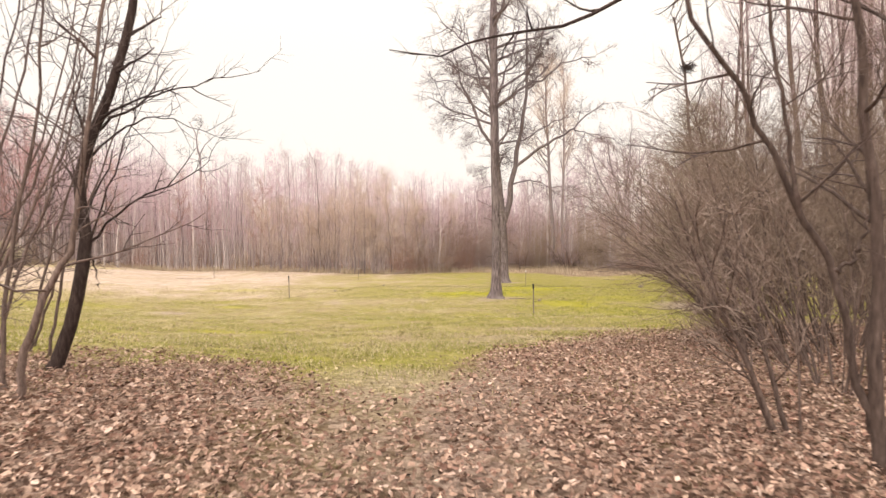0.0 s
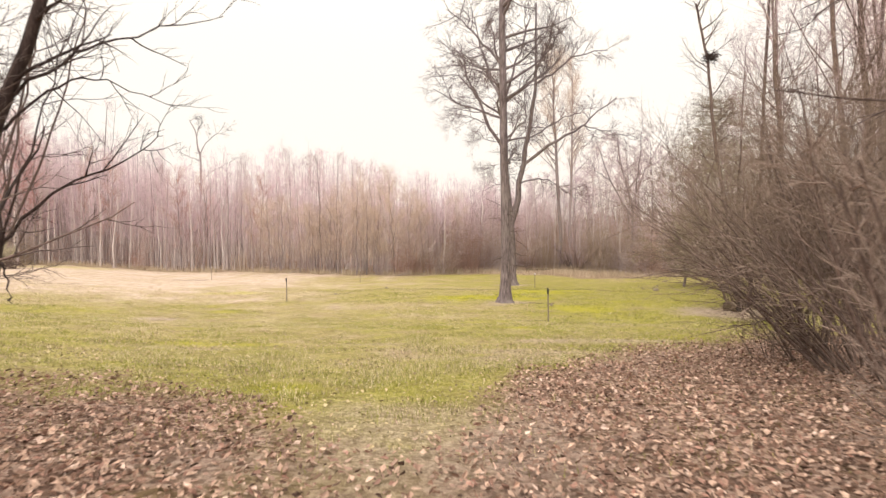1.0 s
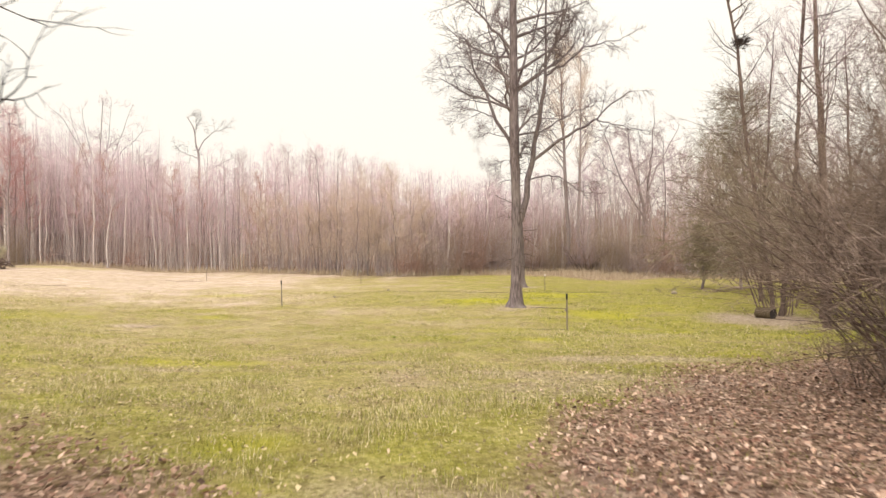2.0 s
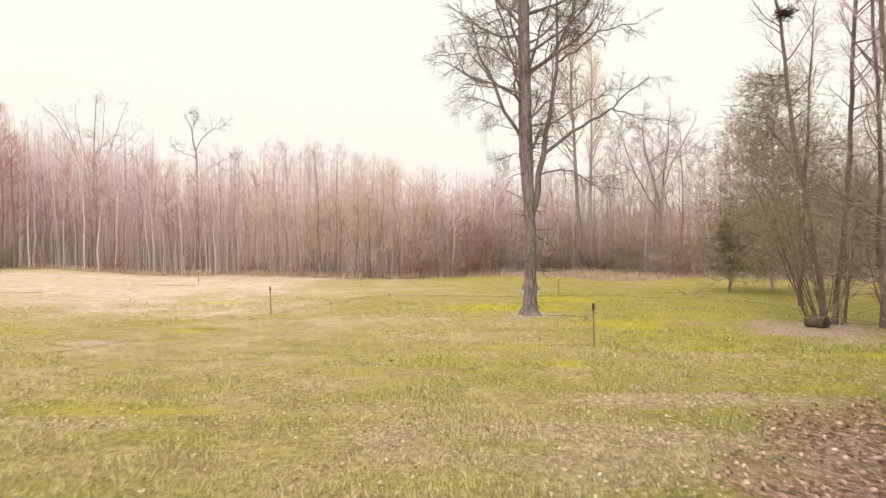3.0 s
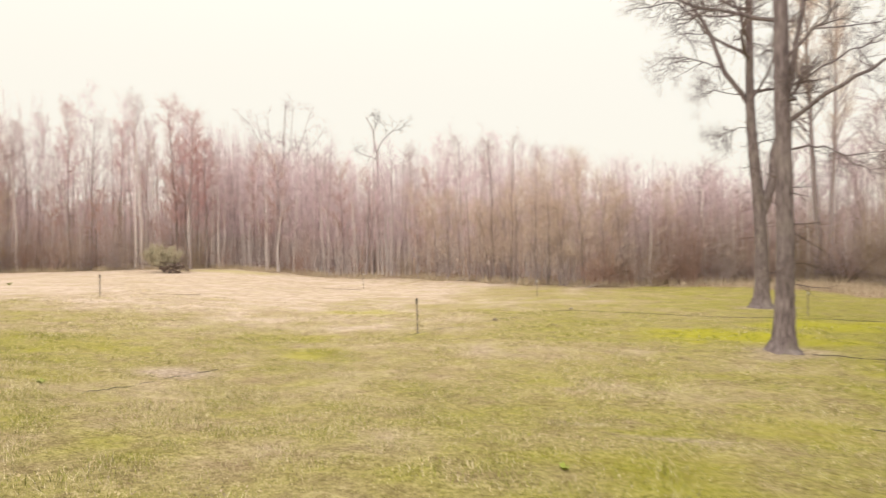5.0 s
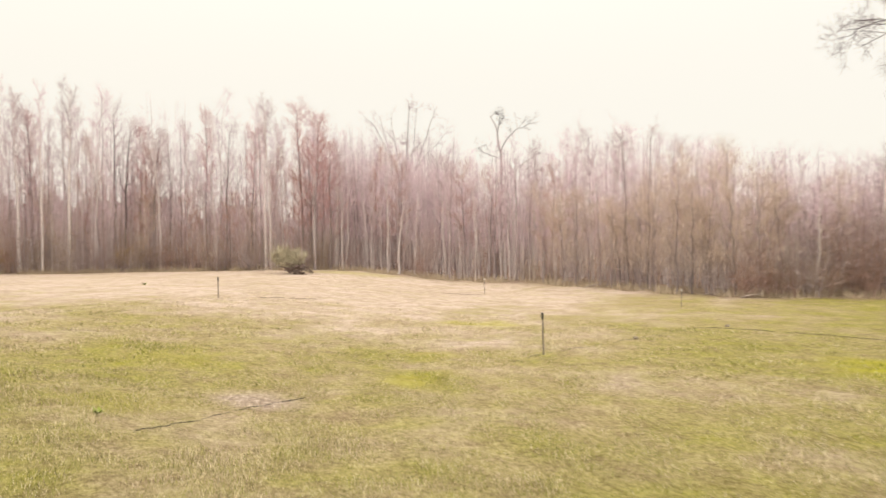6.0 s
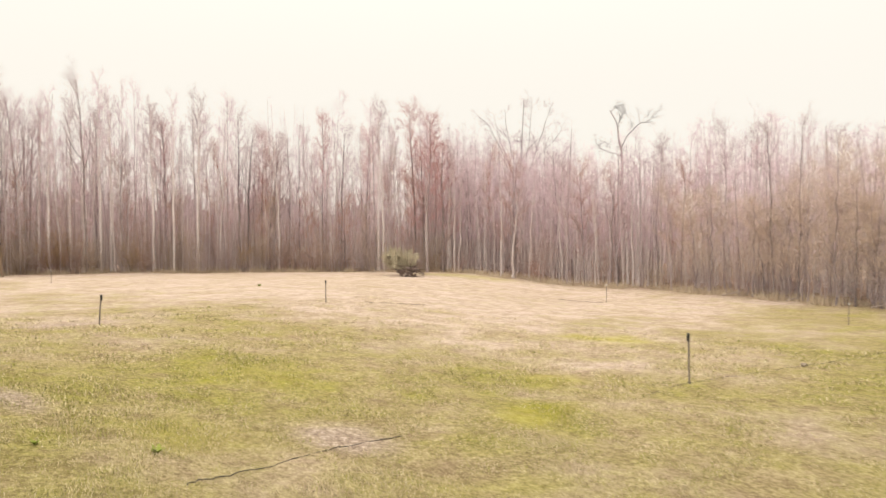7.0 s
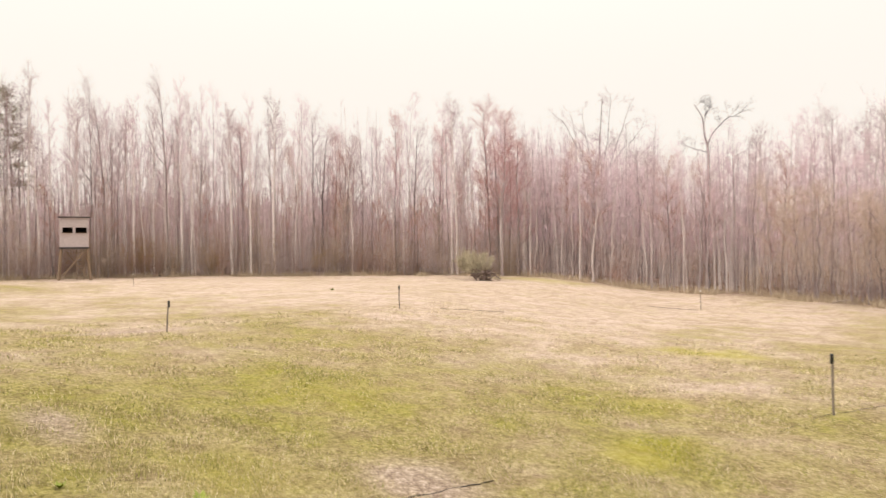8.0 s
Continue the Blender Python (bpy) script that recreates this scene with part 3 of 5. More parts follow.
big_tree("oak_tree", spot(3.8, 39.1, 0.08), [(0, 0, 0), (0, 0, 2.2), (-0.1, 0, 4.3), (-0.3, 0, 6.5), (-0.4, 0, 8.3), (-0.42, 0, 11), (-0.42, 0, 14), (-0.4, 0.1, 18)], 0.29, 0.09,
         [([(0.02, 0.05, 3.9), (0.36, 0, 5.0), (0.5, 0, 6.4), (0.9, 0, 8.1), (1.1, 0, 9.8), (1.48, 0, 11.6), (1.56, 0, 14.0), (1.55, 0, 17)], 0.21),
          ([(-0.4, 0, 8.2), (-1.35, -0.1, 9.77), (-2.05, -0.2, 11.39), (-2.55, -0.2, 12.44), (-2.8, -0.2, 13.3), (-3.05, -0.2, 14.2)], 0.13),
          ([(-0.42, 0, 10.2), (-1.35, 0.2, 10.94), (-2.1, 0.3, 11.6), (-2.7, 0.3, 12.39), (-3.45, 0.3, 12.85), (-4.8, 0.3, 12.75)], 0.085),
          ([(-1.35, -0.1, 9.8), (-2.2, -0.3, 10.1), (-2.95, -0.4, 10.2), (-3.9, -0.5, 9.84)], 0.045),
          ([(-0.42, 0, 11.3), (-0.85, 0, 12.1), (-1.25, 0, 13.01), (-1.8, 0, 14.4)], 0.075),
          ([(-0.42, 0, 8.6), (-1.55, -0.2, 8.91), (-1.95, -0.3, 8.81), (-2.5, -0.4, 8.51)], 0.03),
          ([(-0.4, 0, 7.4), (-1.2, 0.1, 7.25), (-1.7, 0.1, 7.05)], 0.025),
          ([(0.7, 0, 7.3), (2.15, -0.3, 8.35), (3.0, -0.4, 8.83), (4.0, -0.3, 9.42), (4.5, -0.2, 9.65), (5.3, 0.1, 10.64), (6.4, 0.2, 11.34)], 0.12),
          ([(4.4, -0.2, 9.62), (5.75, -0.2, 9.27), (7.3, -0.2, 8.76)], 0.045),
          ([(1.5, 0, 12.2), (2.44, 0.2, 12.68), (3.54, 0.3, 13.62), (4.75, 0.3, 14.11), (5.92, 0.3, 14.21)], 0.09),
          ([(1.0, 0, 8.9), (2.14, 0.4, 9.51), (3.21, 0.7, 10.16), (4.12, 0.8, 10.54), (4.73, 0.8, 10.98)], 0.06),
          ([(0.48, 0, 6.2), (1.5, -0.4, 6.48), (2.27, -0.6, 6.28), (3.18, -0.6, 5.69), (3.79, -0.6, 5.07)], 0.065),
          ([(1.5, 0, 12.6), (2.2, -0.2, 14.5), (2.8, -0.3, 16.5)], 0.1)],
         "bare old tree forking low, with one long low bough", M_OAKTWIG, 10, 12, fine=1.4, start=0.55)

big_tree("vase_shaped_tree", spot(15.2, 53.6, 0.05), [(0, 0, 0), (0.05, 0, 2.5), (0.1, 0, 5.2), (-0.3, 0.1, 7.0), (-0.9, 0.2, 9.4), (-1.1, 0.2, 11.2)], 0.17, 0.05,
         [([(0.1, 0, 5.2), (0.5, 0, 7.0), (1.3, 0, 8.8), (2.2, 0, 10.4), (2.9, 0, 11.9)], 0.10),
          ([(0.05, 0, 4.6), (-0.8, 0.2, 6.0), (-1.8, 0.3, 8.0), (-2.6, 0.3, 10.2), (-3.2, 0.3, 11.6)], 0.09),
          ([(0.4, 0, 6.6), (0.5, -0.3, 8.8), (0.7, -0.4, 11.0), (0.8, -0.4, 12.6)], 0.08),
          ([(1.2, 0, 8.6), (2.6, 0.2, 9.4), (3.8, 0.3, 10.6)], 0.05),
          ([(-1.6, 0.3, 7.6), (-2.8, 0.2, 8.4), (-4.0, 0.1, 9.9)], 0.05)],
         "vase-shaped bare grey tree before the woods", M_TWIG, 6, 13, 10, 0.6, start=0.6, skin=M_GREYBARK)



def across(*points):
    """Points of a limb that spreads along the far wood's edge: (aside, up)."""
    return [(0.9 * u, 0.43 * u, z) for u, z in points]


big_tree("ash_tree", spot(-41.6, 77.6, 0.05), [(0, 0, 0), (0.1, 0, 5), (0, 0, 9), (0.1, 0.1, 13), (0.5, 0.1, 18.6)], 0.2, 0.03,
         [(across((0, 7.5), (-1.0, 10.0), (-2.2, 13.4), (-3.6, 16.2), (-5.0, 17.6)), 0.075), (across((0, 7.8), (0.9, 10.6), (2.0, 13.6), (3.0, 16.6), (3.8, 18.4)), 0.08),
          (across((0, 8.6), (-0.6, 11.4), (-1.4, 15.0), (-1.7, 18.0)), 0.075), (across((0, 9.0), (0.6, 12.0), (1.2, 15.4), (1.4, 19.0)), 0.07),
          (across((-0.7, 9.4), (-1.6, 12.6), (-2.6, 15.6), (-2.9, 17.4)), 0.06), (across((0, 7.0), (2.0, 9.6), (3.8, 11.6), (5.4, 13.4)), 0.06),
          (across((0, 7.2), (-2.2, 9.8), (-3.8, 12.2), (-5.4, 13.6)), 0.06), (across((1.0, 10.8), (2.4, 12.8), (4.2, 14.6), (5.0, 16.2)), 0.05)],
         "spreading bare tree with a fan of steep limbs over the woods", M_TWIG, 4, 14, 10, 1.0, 1.0, start=0.45, skin=M_GREYBARK)
big_tree("dead_snag", spot(-34.3, 89.0, 1.0), [(0, 0, 0), (0, 0, 8), (0.05, 0, 14.5), (-0.3, -0.1, 16.6), (-0.5, -0.2, 18.6), (-1.3, -0.5, 20.2)], 0.2, 0.04,
         [(across((0, 15.2), (0.7, 17.0), (2.0, 18.3), (3.2, 18.7), (4.1, 19.6)), 0.09), (across((0, 14.6), (-1.0, 15.0), (-2.2, 15.4), (-3.0, 16.4)), 0.07),
          (across((-0.4, 17.6), (-0.2, 19.0), (0.3, 20.0)), 0.05), (across((0, 11.8), (1.6, 13.2), (3.4, 14.2), (5.0, 15.4)), 0.06)],
         "half-dead tree with a bare forked top over the woods", M_TWIGDARK, 1, 15, 10, 0.5, 1.0, start=0.9, skin=M_GREYBARK)

# ---------------------------------------------------------------- trees of the woods
def wood_tree(name, label, height, girth, bark_mat, twig, limbs, first, spread, seed, rise=0.12, angle=42, fan=6, bold=1.0):
    """A slim bare woodland tree: trunk and crown."""
    g = np.random.default_rng(seed)
    tree = thing(name, (0, 0, -500), label, "tree", "trees of the woods")
    lean = g.normal(size=2) * 0.025 * height
    P = smooth_path([(0, 0, -0.15), (lean[0] * 0.2, lean[1] * 0.2, height * 0.35), (lean[0] * 0.8, lean[1] * 0.5, height * 0.7), (lean[0], lean[1], height)], 12, 0.04, g)
    R = girth / 2 * np.linspace(1, 0.12, 12) ** 0.85
    R[0] *= 1.35
    q, r = grow(P[None], R[None], limbs, first, 0.99, angle, spread, girth * 0.13, rise, 0.1, 5, 0.6, g)
    b, s = grow(q, r, fan, 0.15, 1.0, 38, spread * 0.36, 0.011 * bold, 0.05, 0.15, 3, 0.4, g)
    c, u = grow(b, s, 7, 0.1, 1.0, 40, spread * 0.26, 0.008 * bold, 0.04, 0.15, 2, 0.4, g)
    part("trunk", mesh_of("trunk", *tubes([(P[None], R[None], 7), (q[:limbs // 3], r[:limbs // 3], 4)]), bark_mat), tree)
    part("crown", bare_mesh("crown", [(q[limbs // 3:], r[limbs // 3:], 3)], [(b[:, :2], s), (b[:, 1:], s * 0.7), (c, u)], twig), tree, "", "stuff")
    return tree


KINDS = [
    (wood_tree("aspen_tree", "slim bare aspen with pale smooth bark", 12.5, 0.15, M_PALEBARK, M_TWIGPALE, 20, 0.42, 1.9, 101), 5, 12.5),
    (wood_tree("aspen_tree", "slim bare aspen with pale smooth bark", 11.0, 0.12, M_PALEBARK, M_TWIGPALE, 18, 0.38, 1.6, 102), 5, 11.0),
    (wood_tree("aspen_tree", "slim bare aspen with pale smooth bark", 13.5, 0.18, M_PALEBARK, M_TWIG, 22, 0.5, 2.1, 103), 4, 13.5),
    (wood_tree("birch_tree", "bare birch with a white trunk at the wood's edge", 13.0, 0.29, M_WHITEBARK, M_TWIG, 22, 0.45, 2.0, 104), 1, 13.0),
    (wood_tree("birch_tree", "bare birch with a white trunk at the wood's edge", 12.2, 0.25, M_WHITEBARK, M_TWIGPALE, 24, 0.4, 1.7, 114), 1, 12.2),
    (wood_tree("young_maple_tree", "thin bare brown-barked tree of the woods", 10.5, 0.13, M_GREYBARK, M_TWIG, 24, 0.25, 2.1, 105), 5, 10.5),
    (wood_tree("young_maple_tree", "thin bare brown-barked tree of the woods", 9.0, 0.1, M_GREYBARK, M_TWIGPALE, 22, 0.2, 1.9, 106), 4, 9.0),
    (wood_tree("ash_tree", "bare dark-trunked tree with steep branches", 14.0, 0.24, M_GREYBARK, M_TWIG, 20, 0.4, 3.2, 107, 0.18, 36, 7), 3, 14.0),
]
TAN = wood_tree("hazel_tree", "tan-twigged budding tree in front of the woods", 7.6, 0.1, M_GREYBARK, M_TWIGTAN, 32, 0.1, 2.4, 108, 0.1, 46, 11, 1.2)
RED = wood_tree("red_maple_tree", "tree with red budding crown at the wood's edge", 14.5, 0.22, M_GREYBARK, M_TWIGRED, 44, 0.22, 2.5, 109, 0.14, 46, 11, 1.05)
RUST = wood_tree("young_maple_tree", "slim tree with rusty brown budding twigs in the woods", 9.5, 0.12, M_GREYBARK, M_TWIGRUST, 30, 0.15, 2.2, 115, 0.12, 46, 10, 1.1)
DUSKY = wood_tree("ash_tree", "bare brown-barked tree behind the shrubs", 14.0, 0.2, M_BROWNBARK, M_TWIG, 24, 0.3, 2.8, 113, 0.16, 38, 8)
POPLAR = wood_tree("poplar_tree", "tall straight bare tree at the clearing's end", 19.0, 0.4, M_GREYBARK, M_TWIGTAN, 40, 0.42, 3.0, 112, 0.14, 46, 10, 1.5)


def put_tree(kind, x, y, size=1.0, wide=None, turn=None, sink=0.0):
    w = wide or size
    m = pose(*spot(x, y, sink), 0, 0, rng.random() * 360 if turn is None else turn) @ Matrix.Diagonal((w, w, size, 1))
    return copy_thing(kind, m)


def edge_point(s, d):
    """A place at the share s along the wood's edge and d metres inside it."""
    seg = np.hypot(*np.diff(EDGE_A, axis=0).T)
    cum = np.r_[0, np.cumsum(seg)]
    u = s * cum[-1]
    p = np.array([np.interp(u, cum, EDGE_A[:, 0]), np.interp(u, cum, EDGE_A[:, 1])])
    n = (p - CENTRE) / np.linalg.norm(p - CENTRE)
    return p + n * d


CANOPY_S = [0.04, 0.24, 0.38, 0.40, 0.42, 0.44, 0.46, 0.48, 0.50, 0.52, 0.54, 0.56, 0.58, 0.61, 0.64, 0.68, 0.9]
CANOPY_H = [16.5, 16.6, 16.8, 15.4, 12.6, 11.6, 11.2, 10.5, 11.2, 12.2, 10.3, 8.7, 8.2, 8.6, 11.0, 12.4, 13.5]
CANOPY_A = np.array([math.atan2(-(p[0] - CENTRE[0]), p[1] - CENTRE[1]) for p in (edge_point(s, 0) for s in CANOPY_S)])


def canopy(x, y):
    """How high the tallest trees stand at each stretch of the woods, in metres."""
    a = np.arctan2(-(np.asarray(x) - CENTRE[0]), np.asarray(y) - CENTRE[1])
    o = np.argsort(CANOPY_A)
    return np.interp(a, CANOPY_A[o], np.array(CANOPY_H)[o])


pool = [(k, h) for k, n, h in KINDS for _ in range(n)]
for q in range(320):
    s = 0.1 + 0.8 * (q + rng.random()) / 320
    d = 0.3 + 11 * rng.random() ** 1.5
    x, y = edge_point(s, d)
    k, h = pool[rng.integers(len(pool))]
    put_tree(k, x, y, float(canopy(x, y)) * (0.62 + 0.36 * rng.random()) / h, 0.85 + 0.3 * rng.random(), None, 0.02)
for x, y, h in ((-7.4, 51.6, 1.0), (-5.9, 52.1, 0.92), (-4.2, 50.4, 1.02), (-3.1, 51.2, 0.85), (-8.8, 52.8, 0.9), (-2.0, 52.3, 0.8), (-10.3, 54.5, 0.85), (0.4, 53.8, 0.8)):
    put_tree(TAN, x, y, h, 0.95)
put_tree(RED, -38.6, 57.4, 0.92, 1.1, 40)
put_tree(RED, -40.6, 58.2, 1.0, 0.95, 160)
put_tree(RED, -37.8, 58.6, 0.74, 1.0, 260)
put_tree(RED, -47.0, 58.2, 0.9, 0.9, 20)
put_tree(RED, -50.2, 55.6, 1.0, 0.8, 75)
put_tree(RED, -55.5, 52.5, 0.9, 0.9, 80)
put_tree(RED, -61.5, 46.0, 0.95, 0.8, 130)
put_tree(RUST, -31.5, 60.0, 1.0, 1.1, 15)
put_tree(RUST, -34.6, 60.8, 1.1, 1.0, 140)
put_tree(RUST, -24.8, 59.4, 0.95, 1.1, 200)
put_tree(RUST, -22.4, 60.2, 0.9, 1.0, 250)
put_tree(RUST, -52.8, 51.4, 1.1, 1.0, 60)
put_tree(RUST, -56.4, 49.0, 1.2, 1.0, 310)
put_tree(RUST, -44.6, 58.6, 1.15, 0.9, 110)
put_tree(RUST, -17.0, 58.0, 0.85, 1.0, 20)
# white birches and pale aspens that stand out along the edge: place and height
for q, (x, y, h) in enumerate(((-63.0, 28.4, 16.3), (-63.6, 30.3, 14.0), (-64.4, 32.4, 14.9), (-63.5, 34.4, 14.5), (-62.7, 35.5, 13.8), (-61.4, 35.8, 14.9), (-62.1, 37.7, 14.8),
                               (-60.9, 38.5, 13.2), (-61.9, 39.6, 13.2), (-60.1, 39.4, 16.8), (-60.4, 40.4, 15.4), (-60.5, 41.3, 16.3), (-59.4, 43.7, 14.9), (-57.4, 44.5, 15.5),
                               (-56.8, 46.5, 16.2), (-43.9, 56.8, 14.6), (-43.5, 58.7, 13.2), (-39.5, 58.4, 13.4), (-38.1, 59.9, 11.4), (-29.5, 59.3, 10.0), (-26.6, 60.3, 9.8),
                               (-20.6, 58.7, 8.9), (-20.9, 60.1, 11.2), (-18.7, 58.7, 10.5), (-15.4, 59.3, 11.0), (-23.9, 60.1, 10.3))):
    k, _, tall = KINDS[3 + q % 2] if x < -36 else KINDS[q % 3]
    put_tree(k, x, y, h / tall, 0.72 + 0.3 * rng.random())
for q in range(18):
    x, y = edge_point(0.505 + 0.065 * (q + rng.random()) / 18, -0.6 + 1.8 * rng.random())
    put_tree(TAN, x, y, 0.62 + 0.3 * rng.random(), 0.85 + 0.25 * rng.random())
for q in range(14):
    x, y = edge_point(0.24 + 0.17 * (q + rng.random()) / 14, 0.4 + 3 * rng.random())
    put_tree(RUST if q % 3 else TAN, x, y, 0.7 + 0.35 * rng.random(), 0.8 + 0.25 * rng.random())
put_tree(POPLAR, 9.9, 57.0, 1.0, 1.0, 0)
put_tree(POPLAR, 10.9, 57.6, 0.95, 0.8, 130)
for x, y, h, w in ((10.6, 20.7, 0.95, 0.95), (11.3, 17.7, 1.1, 1.1), (11.8, 23.0, 1.05, 0.8), (14.5, 20.5, 0.9, 0.9), (16.5, 25.0, 0.95, 1.0), (14.0, 15.0, 0.9, 0.9), (18.5, 19.0, 1.0, 1.0), (13.0, 29.5, 0.8, 0.8),
                   (21.0, 27.0, 1.0, 1.0), (19.0, 33.0, 0.9, 0.9), (10.5, 11.5, 0.85, 0.8), (12.8, 8.5, 0.9, 0.8), (9.9, 16.4, 0.9, 1.0), (12.7, 18.4, 1.0, 1.2), (13.7, 21.6, 1.05, 1.1), (15.6, 23.2, 1.0, 1.2), (17.6, 27.2, 1.1, 1.2), (19.4, 29.4, 1.05, 1.2),
                   (20.8, 31.2, 1.1, 1.2), (11.4, 15.2, 0.85, 1.1), (16.2, 21.2, 1.1, 1.2), (8.8, 11.6, 0.8, 0.9), (23.0, 31.0, 1.1, 1.2), (14.8, 18.2, 1.1, 1.2)):
    put_tree(DUSKY, x, y, h, w)
for q in range(30):
    x, y = edge_point(0.615 + 0.08 * (q + rng.random()) / 30, 1.0 + 11 * rng.random())
    k, h = pool[rng.integers(len(pool))]
    put_tree(k, x, y, float(canopy(x, y)) * (0.65 + 0.35 * rng.random()) / h, 0.9 + 0.4 * rng.random())
for k in [row[0] for row in KINDS] + [TAN, DUSKY, RED, RUST, POPLAR]:
    for o in (*k.children_recursive, k):
        bpy.data.objects.remove(o)

# deep woods: thinner, simpler trees that nobody could count
LEFT_END, RIGHT_END = 0.418, 0.589


def deep_woods():
    N = 3000
    g = np.random.default_rng(31)
    pick = g.random(N)
    facing, behind = pick < 0.42, (pick >= 0.42) & (pick < 0.54)
    s = np.where(facing, LEFT_END + (0.60 - LEFT_END) * g.random(N), np.where(behind, 0.405 + 0.06 * g.random(N), np.where(pick < 0.86, 0.12 + (LEFT_END - 0.12) * g.random(N), 0.04 + 0.92 * g.random(N))))
    d = np.where(g.random(N) < 0.4, 0.8 + 8 * g.random(N), 7 + 36 * g.random(N) ** 1.2)
    d = np.where(facing, 2 + 26 * g.random(N) ** 1.3, np.where(behind, 7 + 20 * g.random(N), d))
    pts = np.array([edge_point(a, b) for a, b in zip(s, d)])
    z = land(pts[:, 0], pts[:, 1])
    H = canopy(pts[:, 0], pts[:, 1]) * np.where(facing, 0.62 + 0.36 * g.random(N), np.where(behind, 0.75 + 0.4 * g.random(N), 0.46 + 0.52 * g.random(N) ** 1.4)) * (1 + 0.006 * d)
    lean = g.normal(size=(N, 2)) * 0.45
    t = np.linspace(0, 1, 4)
    P = np.stack([pts[:, :1] + lean[:, :1] * t ** 1.3, pts[:, 1:] + lean[:, 1:] * t ** 1.3, z[:, None] + H[:, None] * t], -1)
    R = (0.022 + 0.05 * g.random(N) ** 1.8)[:, None] * np.linspace(1, 0.2, 4)[None]
    q, r = grow(P, R, 14, 0.25, 1.0, 46, 1.5, 0.016, 0.12, 0.14, 3, 0.45, g)
    b, w = grow(q, r, 9, 0.1, 1.0, 46, 0.8, 0.0115, 0.06, 0.15, 2, 0.4, g)
    pale = g.random(N) < np.where(behind, 0.25, 0.76)
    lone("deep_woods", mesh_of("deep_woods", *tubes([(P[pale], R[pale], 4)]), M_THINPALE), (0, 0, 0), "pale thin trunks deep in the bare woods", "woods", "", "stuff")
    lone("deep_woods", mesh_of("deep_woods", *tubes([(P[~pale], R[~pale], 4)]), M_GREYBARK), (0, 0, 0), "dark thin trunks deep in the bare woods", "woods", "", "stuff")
    # twig colour carries the painted haze of the deep woods
    lone("deep_woods_twigs", bare_mesh("deep_woods_twigs", [], [(q[:, :2], r), (q[:, 1:], r * 0.7), (b, w)], M_TWIGMID), (0, 0, 0), "bare twigs of the deep woods, coloured pale lilac for haze", "woods", "", "stuff")


def undergrowth():
    clumps, each = 1150, 5
    g = np.random.default_rng(32)
    u = g.random(clumps)
    along = np.where(u < 0.30, RIGHT_END - 0.02 + 0.13 * g.random(clumps), np.where(u < 0.70, 0.14 + (LEFT_END - 0.14) * g.random(clumps), 0.12 + 0.74 * g.random(clumps)))
    mid = np.array([edge_point(a, -0.4 + 12 * g.random() ** 1.7) for a in along])
    tallest = (1.3 + 6.6 * g.random(clumps) ** 1.1) * np.interp(mid[:, 0], [-60, -34, -24, -6, 4, 14], [1.05, 0.9, 0.72, 0.72, 0.9, 1.0])
    N = clumps * each
    pts = np.repeat(mid, each, 0) + g.normal(size=(N, 2)) * 0.4
    z = land(pts[:, 0], pts[:, 1])
    H = np.repeat(tallest, each) * (0.6 + 0.5 * g.random(N))
    lean = g.normal(size=(N, 2)) * 0.22 * H[:, None]
    t = np.linspace(0, 1, 3)
    P = np.stack([pts[:, :1] + lean[:, :1] * t, pts[:, 1:] + lean[:, 1:] * t, z[:, None] + H[:, None] * t], -1)
    R = (0.008 + 0.012 * g.random(N))[:, None] * np.linspace(1, 0.25, 3)[None]
    q, r = grow(P, R, 23, 0.06, 1.0, 60, 1.3, 0.009, 0.03, 0.14, 2, 0.35, g)
    fork, fr = grow(q, r, 2, 0.2, 0.9, 50, 0.6, 0.007, 0.03, 0.14, 2, 0.35, g)
    tone = np.repeat(bumps(mid[:, 0], mid[:, 1], 3.5, 71) + 0.35 * g.normal(size=clumps), each)
    for low, high, mat, label in ((-9, -0.35, M_BRUSHTAN, "dense tan saplings and brush along the wood's edge"), (-0.35, 0.4, M_BRUSH, "dense grey-brown saplings and brush along the wood's edge"),
                                  (0.4, 9, M_BRUSHRUST, "dense rusty brown saplings and brush along the wood's edge")):
        w = (tone > low) & (tone <= high)
        w1, w2 = np.repeat(w, 23), np.repeat(w, 46)
        lone("undergrowth", bare_mesh("undergrowth", [(P[w], R[w], 3)], [(q[w1], r[w1]), (fork[w2], fr[w2])], mat), (0, 0, 0), label, "undergrowth", "", "stuff")
    pts = np.array([edge_point(0.1 + 0.8 * g.random(), -8 + 11 * g.random()) for _ in range(52000)])
    fringe = np.array([edge_point(0.1 + 0.56 * g.random(), -1.3 + 2.6 * g.random()) for _ in range(40000)])
    fringe = fringe[bumps(fringe[:, 0], fringe[:, 1], 2.2, 51) > 0.9 * g.random(len(fringe)) - 0.5]
    pts = np.concatenate([pts[litter(pts[:, 0], pts[:, 1]) > 0.35 + 0.3 * g.random(len(pts))], fringe])
    N = len(pts)
    P = np.stack([np.c_[pts, land(pts[:, 0], pts[:, 1])]] * 2, 1)
    P[:, 1] += np.c_[g.normal(size=(N, 2)) * 0.12, 0.12 + 0.55 * g.random(N) ** 2]
    lone("dead_grass", bare_mesh("dead_grass", [], [(P, np.full((N, 2), 0.018))], M_DEADGRASS), (0, 0, 0), "tufts of tan dead grass along the wood's edge", "grass", "", "stuff")


